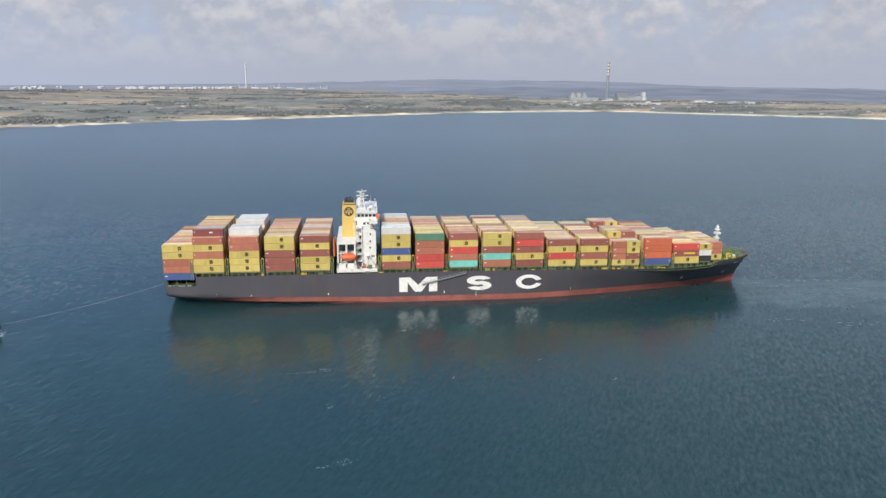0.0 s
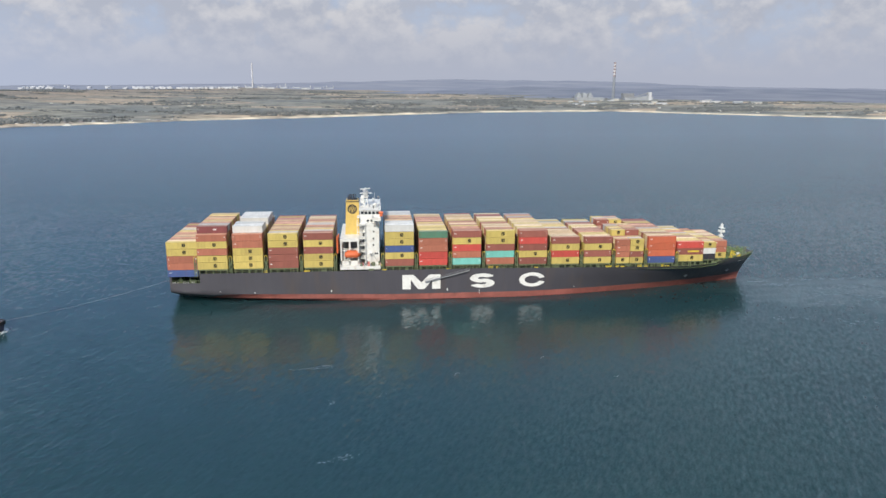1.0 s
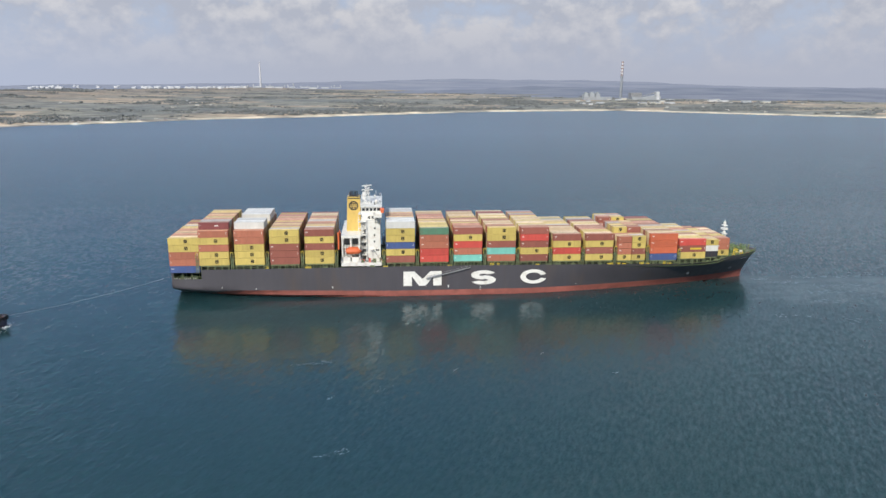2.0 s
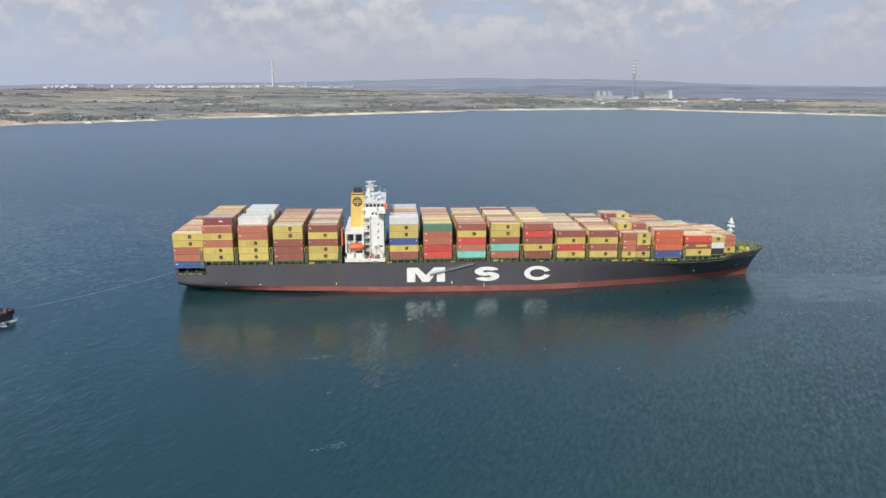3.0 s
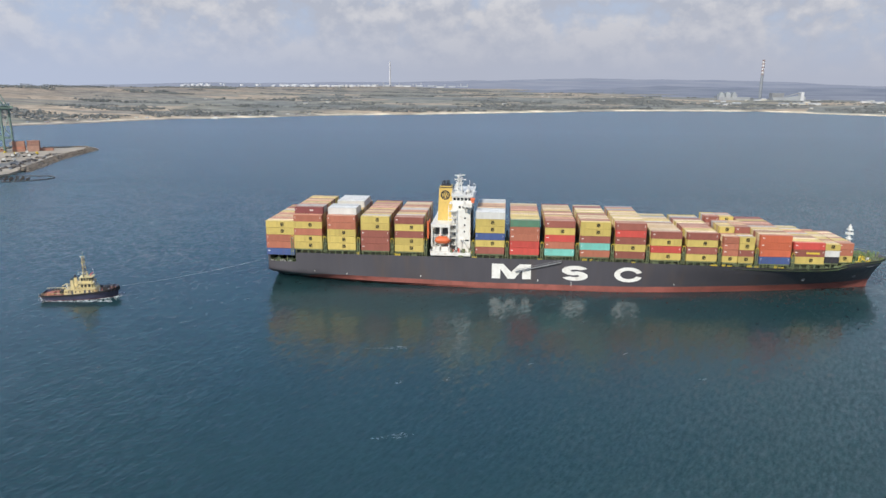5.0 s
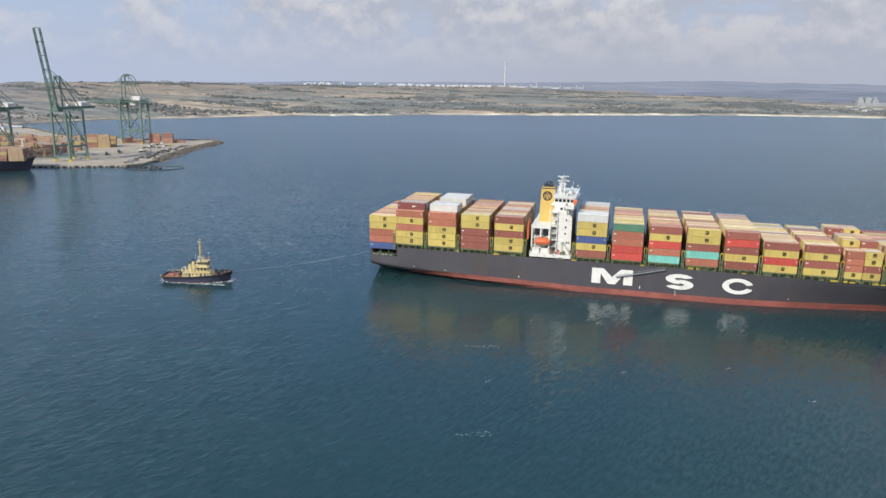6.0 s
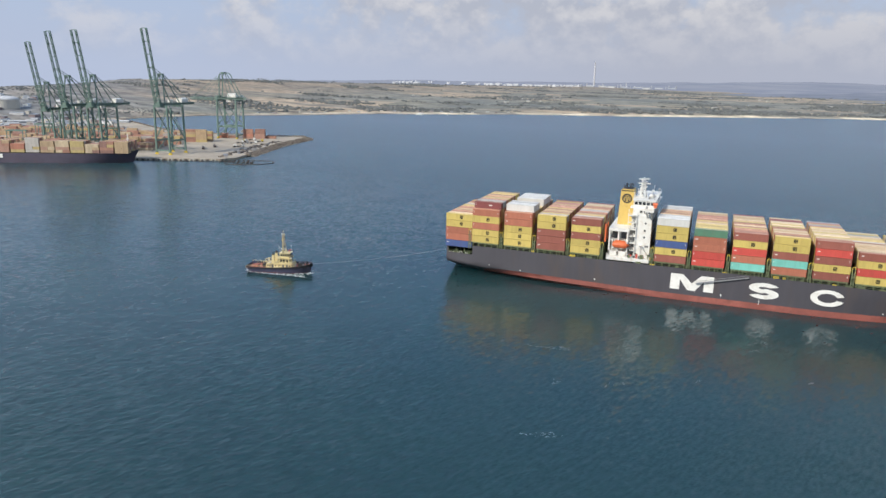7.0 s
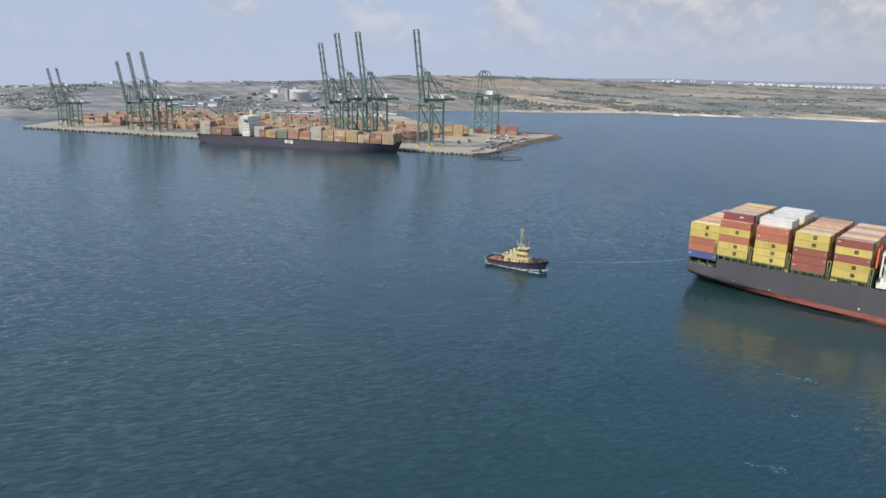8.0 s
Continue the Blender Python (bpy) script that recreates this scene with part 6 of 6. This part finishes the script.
for x in (-180, -240, -310, -390, -470):
    for y in (80, 125, 175):
        g = thing("yard_gantry", "green rubber-tyred yard gantry over container rows", "crane", "yard gantries", at=on_quay(x + (y % 7) * 5, y, QZ))
        for gx in (-8, 8):
            for gy in (-3.5, 3.5):
                part("leg", Shape().beam((gx, gy, 0), (gx, gy, 17), 0.7), M_CRANE, g)
        for gy in (-3.5, 3.5):
            part("top_beam", Shape().beam((-9, gy, 17.4), (9, gy, 17.4), 0.8, 1.3), M_CRANE, g)

# ---- second container ship, alongside the quay ----
ZX0, ZX1, ZY = -300, -70, -17
moored = thing("moored_ship", "dark container ship with stacked cargo moored at the quay", "ship", at=on_quay(0, ZY, SEA_Z))
z_rows = loft_hull(ZX0, ZX1, 14.0, lambda u: 9.0 + 2.4 * max(0, u - 0.86) / 0.14, 3, bow=0.2, stern=0.1, flare=0.72)
part("hull", hull_shape(z_rows, 1, 6), M_HAZED_PLUM, moored, "dark hull with a plum cast of painted haze", smooth=True)
part("boot_topping", hull_shape([[(x, z, b + 0.12) for x, z, b in r[:1]] + [(x, 2.6, b + 0.12) for x, z, b in r[1:2]] for r in z_rows], 0, 1), M_BOOT, moored, "faded red band at the waterline")
part("deck", deck_shape(z_rows, 0.8), M_DECK, moored)
sh = Shape().box(-243, -11, 9.5, -236, 11, 27).box(-244, -14, 27, -235.5, 14, 29.6).box(-243.4, -13.6, 29.6, -236, 13.6, 29.9).box(-240, -1.0, 29.9, -238.6, 1.0, 36).box(-243, -13.6, 9.5, -234.5, -11, 13.2)
acc2 = part("accommodation", sh, M_WHITE, moored, "white accommodation block")
for z in range(12, 25, 3):
    for x in range(-242, -237, 2):
        part("window", Shape().box(x, -11.08, z, x + 0.9, -10.98, z + 0.9), M_DARKWIN, acc2)
    for y in range(-9, 10, 3):
        part("window", Shape().box(-236.02, y, z, -235.92, y + 1.0, z + 0.9), M_DARKWIN, acc2)
part("funnel", Shape().prism([(-253, 10), (-246.5, 10), (-247.2, 27.5), (-252, 27.5)], "y", -4, 4), M_TANKB, moored)
part("foremast", Shape().beam((-79, 0, 13), (-79, 0, 26), 0.8).box(-80, -1.6, 21, -78, 1.6, 21.5), M_WHITE, moored, "white foremast")
for x, w in ((-193.5, 3.0), (-189.9, 1.1), (-188.0, 3.8)):
    part("hull_mark", Shape().box(x, -14.22, 4.6, x + w, -14.06, 8.0), M_LETTER, moored, "white painted bar on the hull")
Z_OUT = [("white", 5), ("brown", 3), ("maroon", 3), None, None, ("white", 4), ("yellow", 3), ("green", 3), ("pink", 4), ("orange", 3), ("white", 5), ("tan", 4),
         ("cream", 4), ("yellow", 4), ("cream", 3), ("maroon", 4), ("tan", 4)]
cargo_stuff = {}
for i, spec in enumerate(Z_OUT):
    if spec is None:
        continue
    x = -294 + i * 12.95
    color, n = spec
    for r in range(10):
        k_n = n if r < 4 else max(2, n - yard_rng.choice((0, 0, 1, 2)))
        for k in range(k_n):
            col = color if r == 0 and (k >= n - 2 or color == "white" or yard_rng.random() < 0.5) else yard_rng.choice(YARD)
            half = LONG - 0.5 if yard_rng.random() < 0.6 else SHORT - 0.15
            for q in range(1 if half > 10 else 2):
                cargo_stuff.setdefault(col if q == 0 else yard_rng.choice(YARD), Shape()).box(x + q * 6.2, -12.7 + r * 2.55, 9.4 + k * 2.62, x + q * 6.2 + half, -10.3 + r * 2.55, 9.4 + k * 2.62 + 2.56)
cargo = tagged(new("ship_cargo"), "mixed haze-dulled containers stacked across the moored ship", "containers", kind="stuff")
cargo.matrix_basis = on_quay(0, ZY, SEA_Z)
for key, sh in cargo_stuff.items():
    part("stacked_containers", sh, M_HAZED[key], cargo)

# ---- port hinterland ----
tank = thing("gas_tank", "large pale domed gas storage tank", "tank", at=pose(-995, 562, land_z(-995, 562) - 4))
part("wall", Shape().tube((0, 0, 0), (0, 0, 18.5), 22.6, 36), M_TANKB, tank, smooth=False)
part("dome", Shape().dome((0, 0, 18.5), 22.6, 5.4, 36, 5), M_TANKF, tank, "pale shallow dome")
part("pipe_rack", Shape().box(-2.5, -25, 0, 2.5, -22, 24).box(-1.5, -23.4, 24, 26, -22.4, 25), M_GREYM, tank)


def shed(x, y, l, w, h, mat, label, cat="building", group="", turn=0.0):
    ob = thing("building", label, cat, group, at=pose(x, y, max(land_z(x, y), QZ) - 0.4, 0, 0, turn))
    part("wall", Shape().box(-l / 2, -w / 2, 0, l / 2, w / 2, h), mat, ob)
    part("roof", Shape().prism([(-w / 2 - 0.4, h), (w / 2 + 0.4, h), (0, h + w * 0.12)], "x", -l / 2 - 0.4, l / 2 + 0.4), M_SHED if mat != M_SHED else M_TANKF, ob)
    return ob


b_rng = random.Random(5)
for i in range(110):
    qx = b_rng.uniform(-600, -190)
    p = on_quay(qx, b_rng.uniform(270, min(690, 320 + (-150 - qx) * 1.5))).translation
    shed(p.x, p.y, b_rng.uniform(8, 26), b_rng.uniform(5, 11), b_rng.uniform(2.5, 6.0), b_rng.choice((M_TANKB, M_SHED, M_TANK, M_TANKF, M_STRIPE_R)), "low port shed behind the container yard", group="port sheds", turn=b_rng.choice((25, 55, 115)))
for i in range(30):
    x = b_rng.uniform(-1000, 1500)
    y = coast_y(x) + b_rng.uniform(80, 1100)
    shed(x, y, b_rng.uniform(6, 13), b_rng.uniform(5, 8), b_rng.uniform(2.5, 4.2), M_TANKB, "small pale house among fields", "house", "scattered houses", b_rng.uniform(0, 90))
for i in range(20):
    x = -760 + i * 22 + b_rng.uniform(-6, 6)
    shed(x, coast_y(x) + b_rng.uniform(32, 60), b_rng.uniform(4, 8), 3.2, 2.0, b_rng.choice((M_TANKB, M_SHED, M_STRIPE_R)), "low beachside building by the coast road", "building", "beach buildings", b_rng.uniform(-20, 20))

for i in range(46):
    (ax, ay, ah), (bx, by, bh) = RIDGE[min(5, int(b_rng.random() ** 1.6 * 6))], RIDGE[min(6, 1 + int(b_rng.random() ** 1.6 * 6))]
    u = b_rng.random()
    shed(ax + (bx - ax) * u + b_rng.uniform(-60, 40), ay + (by - ay) * u + b_rng.uniform(-30, 30), b_rng.uniform(6, 14), b_rng.uniform(5, 8), b_rng.uniform(2.4, 4.5), b_rng.choice((M_TANK, M_TANKB, M_TANKF)), "small white house on the ridge above the port", "house", "houses on the ridge", b_rng.uniform(0, 90))

# ---- refinery: white tanks, columns and a tall stack ----
for i in range(84):
    x = -1120 + (b_rng.choice((-560, -420, -250, -20, 0, 90, 150, 240, 300, 380, 430)) + b_rng.gauss(0, 34))
    y = 3560 + b_rng.uniform(0, 330)
    r, hh = b_rng.uniform(6, 14), b_rng.uniform(6, 10)
    tk = thing("storage_tank", "white cylindrical oil storage tank", "tank", "refinery tanks", at=pose(x, y, land_z(x, y) - 1))
    part("wall", Shape().tube((0, 0, 0), (0, 0, hh), r, 20), M_TANKF, tk)
    part("roof", Shape().dome((0, 0, hh), r, 2.0, 20, 3), M_TANKF, tk)

def chimney(x, y, z, h, r0, r1, bands, label, striped=True, mat=M_STACKW):
    ch = thing("chimney", label, "chimney", at=pose(x, y, z))
    top = h * (1 - bands * 0.042)
    part("shaft", Shape().tube((0, 0, 0), (0, 0, top), r0, 20, r0 + (r1 - r0) * top / h), mat, ch, smooth=False)
    for k in range(bands):
        za, zb = top + (h - top) * k / bands, top + (h - top) * (k + 1) / bands
        ra, rb = (r0 + (r1 - r0) * q / h for q in (za, zb))
        part("band", Shape().tube((0, 0, za), (0, 0, zb), ra + 0.1, 20, rb + 0.1), (M_STRIPE_R if striped else M_STACKW) if k % 2 == 0 else M_STRIPE_W, ch)
    return ch


chimney(-593, 3930, land_z(-593, 3930), 142, 5.2, 3.6, 7, "tall slim pale refinery chimney with banded top", False)
for i in range(22):
    x = -700 + i * 26 + b_rng.uniform(-10, 10)
    y = 3840 + b_rng.uniform(0, 160)
    hh = b_rng.choice((8, 10, 13, 17, 26)) * b_rng.uniform(0.7, 1.1)
    col = thing("process_column", "pale refinery process column", "column", "refinery columns", at=pose(x, y, land_z(x, y) - 1))
    part("shell", Shape().tube((0, 0, 0), (0, 0, hh), 2.0, 10), M_TANKF, col)
    part("platform", Shape().box(-4, -4, hh * 0.6, 4, 4, hh * 0.6 + 0.6).beam((4, 0, 0), (4, 0, hh * 0.9), 0.6), M_GREYM, col)
for i in range(9):
    shed(-660 + i * 62, 3800 + (i % 3) * 50, 40, 22, 7, b_rng.choice((M_TANKF, M_SHED)), "pale low building of the refinery", group="refinery buildings")

# ---- power station ----
PX, PY = 968, 2348
PZ = land_z(PX, PY)
chimney(PX, PY, PZ, 136, 5.6, 4.3, 9, "tall grey power station chimney with red and white bands", mat=M_CHIMNEY)
ps = thing("power_station", "pale boiler houses and turbine hall of a power station", "building", at=pose(PX, PY, PZ - 1) @ Matrix.Scale(0.82, 4))
for k in range(3):
    x = -176 + k * 26
    part("boiler_house", Shape().box(x, -30, 0, x + 21, 8, 24 + 5 * (k % 2)).box(x + 5, -26, 24, x + 15, 0, 33), M_SHED, ps, "tall boiler house")
part("turbine_hall", Shape().box(-186, -62, 0, -60, -34, 13), M_SHED, ps, "long grey turbine hall")
part("coal_house", Shape().prism([(40, 0), (170, 0), (170, 17), (150, 22), (90, 12), (40, 12)], "y", -46, -18), M_SHED, ps, "grey conveyor building")
part("tower", Shape().box(150, -48, 0, 162, -18, 36), M_TANKF, ps, "pale square tower")
part("conveyor", Shape().beam((80, -32, 14), (156, -32, 34), 3.5), M_GREYM, ps)
part("boiler_block", Shape().box(60, 30, 0, 110, 70, 30), M_GREYM, ps, "dark boiler block")
for i in range(20):
    x = PX + b_rng.uniform(-250, 400)
    shed(x, PY + b_rng.uniform(-380, -60), b_rng.uniform(12, 36), b_rng.uniform(8, 15), b_rng.uniform(3, 7), b_rng.choice((M_TANKF, M_SHED, M_TANKB)), "low industrial building near the power station", group="power station sheds")

# ---- boats drawn up on the far shore ----
bt = thing("beached_boat", "small white boat at the far beach", "boat", at=pose(-495, coast_y(-495) - 6, SEA_Z) @ Matrix.Scale(0.8, 4))
part("hull", hull_shape(loft_hull(-11, 11, 3, lambda u: 2.2 + u, 0.6), 0, 6), M_WHITE, bt)
part("cabin", Shape().box(-4, -2, 2, 4, 2, 4.8), M_WHITE, bt)

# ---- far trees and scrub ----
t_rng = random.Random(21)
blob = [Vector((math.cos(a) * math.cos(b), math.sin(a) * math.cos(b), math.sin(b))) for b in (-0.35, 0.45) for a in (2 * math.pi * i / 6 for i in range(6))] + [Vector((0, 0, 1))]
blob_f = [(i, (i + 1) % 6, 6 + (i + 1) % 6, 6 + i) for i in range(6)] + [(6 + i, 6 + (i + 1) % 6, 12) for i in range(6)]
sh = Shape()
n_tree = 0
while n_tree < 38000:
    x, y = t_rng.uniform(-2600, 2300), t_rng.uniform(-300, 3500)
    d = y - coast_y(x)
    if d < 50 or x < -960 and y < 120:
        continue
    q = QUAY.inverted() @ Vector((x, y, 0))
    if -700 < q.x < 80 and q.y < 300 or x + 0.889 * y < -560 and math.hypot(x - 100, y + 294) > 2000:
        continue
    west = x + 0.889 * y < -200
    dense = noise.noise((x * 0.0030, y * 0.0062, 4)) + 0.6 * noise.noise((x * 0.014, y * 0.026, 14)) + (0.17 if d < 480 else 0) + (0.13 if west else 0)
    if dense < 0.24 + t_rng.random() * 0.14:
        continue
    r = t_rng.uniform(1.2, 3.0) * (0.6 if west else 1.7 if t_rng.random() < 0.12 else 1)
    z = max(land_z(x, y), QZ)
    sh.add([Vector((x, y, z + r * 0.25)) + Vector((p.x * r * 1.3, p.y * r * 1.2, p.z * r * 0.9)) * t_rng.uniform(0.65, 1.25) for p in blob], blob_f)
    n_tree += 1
tagged(new("far_trees", sh.mesh("far_trees", M_TREE)), "grey-green scrub and pine clumps, dulled by painted haze, across the plain", "trees", kind="stuff")

# ---- foam on the water ----
f_rng = random.Random(9)


def foam_streaks(name, label, spots, mat=M_FOAM, grow=1.0):
    """Thin broken streaks of foam lying on the sea: centre, length, width, turn and number of flecks."""
    sh = Shape()
    for cx, cy, length, width, turn, n in spots:
        for i in range(n):
            u, v = f_rng.uniform(-1, 1), f_rng.gauss(0, 0.5)
            c, s = math.cos(turn), math.sin(turn)
            px, py = cx + u * length * c - v * width * s, cy + u * length * s + v * width * c
            a, b = f_rng.uniform(0.15, 0.6) * (1.3 - abs(u)) * grow ** 1.5, f_rng.uniform(0.05, 0.14) * grow ** 0.6
            t = turn + f_rng.gauss(0, 0.5 / grow)
            ring = [(px + a * math.cos(t) * math.cos(q) * f_rng.uniform(0.6, 1.2) - b * math.sin(t) * math.sin(q), py + a * math.sin(t) * math.cos(q) + b * math.cos(t) * math.sin(q) * f_rng.uniform(0.6, 1.2), SEA_Z + 0.03 + 0.004 * (i % 5)) for q in (math.pi * k / 4 for k in range(8))]
            sh.add(ring, [tuple(range(8))])
    me = sh.mesh(name, mat)
    return tagged(new(name, me), label, "foam", kind="stuff")


FOAM = [(52, -73.5, 7, 1.0, 0.12, 46), (56, -71.5, 3, 0.7, 0.3, 14), (64.5, -131, 4, 1.6, 0.35, 24), (59, -133, 2.5, 0.7, 0.2, 8), (98.7, -82, 1.2, 0.4, 1.0, 8),
        (-1, 16.5, 6, 1.6, 0.1, 30), (8, 14.5, 7, 1.2, -0.1, 26), (60, -100, 2, 3.0, 1.4, 10), (76, -95, 4, 2.0, 0.8, 10), (130, -70, 1.2, 0.4, 0.6, 6), (150, -88, 1.4, 0.5, 0.2, 6)]
foam_streaks("foam", "broken white foam streaks on the sea", FOAM)
WAKE = [(262, 8, 9, 2.4, -0.12, 30), (276, -9, 16, 3.0, -0.10, 40), (290, 2, 18, 3.2, 0.05, 60), (300, -14, 17, 3.2, 0.15, 46), (284, 16, 16, 3.0, -0.05, 36), (310, 18, 20, 4.0, 0.1, 36),
        (268, -22, 12, 2.4, -0.3, 22), (262, -44, 14, 4.0, -0.25, 20), (253, 14, 5, 1.4, 0.0, 26), (240, -38, 9, 2.4, 0.1, 12)]
foam_streaks("wake", "thin pale streaks of churned water off the bow", WAKE, M_FOAM, 2.0)
tug_ring = []
for t in (math.pi * i / 11 for i in range(-13, 9)):
    p = tug.matrix_basis @ Vector((16.6 * math.cos(t), 6.6 * math.sin(t), 0))
    tug_ring.append((p.x, p.y, 3.0, 0.8, t + 1.57 + radians(14), 13))
for u, n_flecks in ((2.0, 12), (5.0, 14), (8.0, 20), (11.0, 20), (14.0, 12)):
    p = tug.matrix_basis @ Vector((u, -6.9 - 0.10 * u, 0))
    tug_ring.append((p.x, p.y, 2.2, 1.3, radians(8), n_flecks))
foam_streaks("wash", "white wash along the tug's waterline", tug_ring, M_WASH, 1.5)
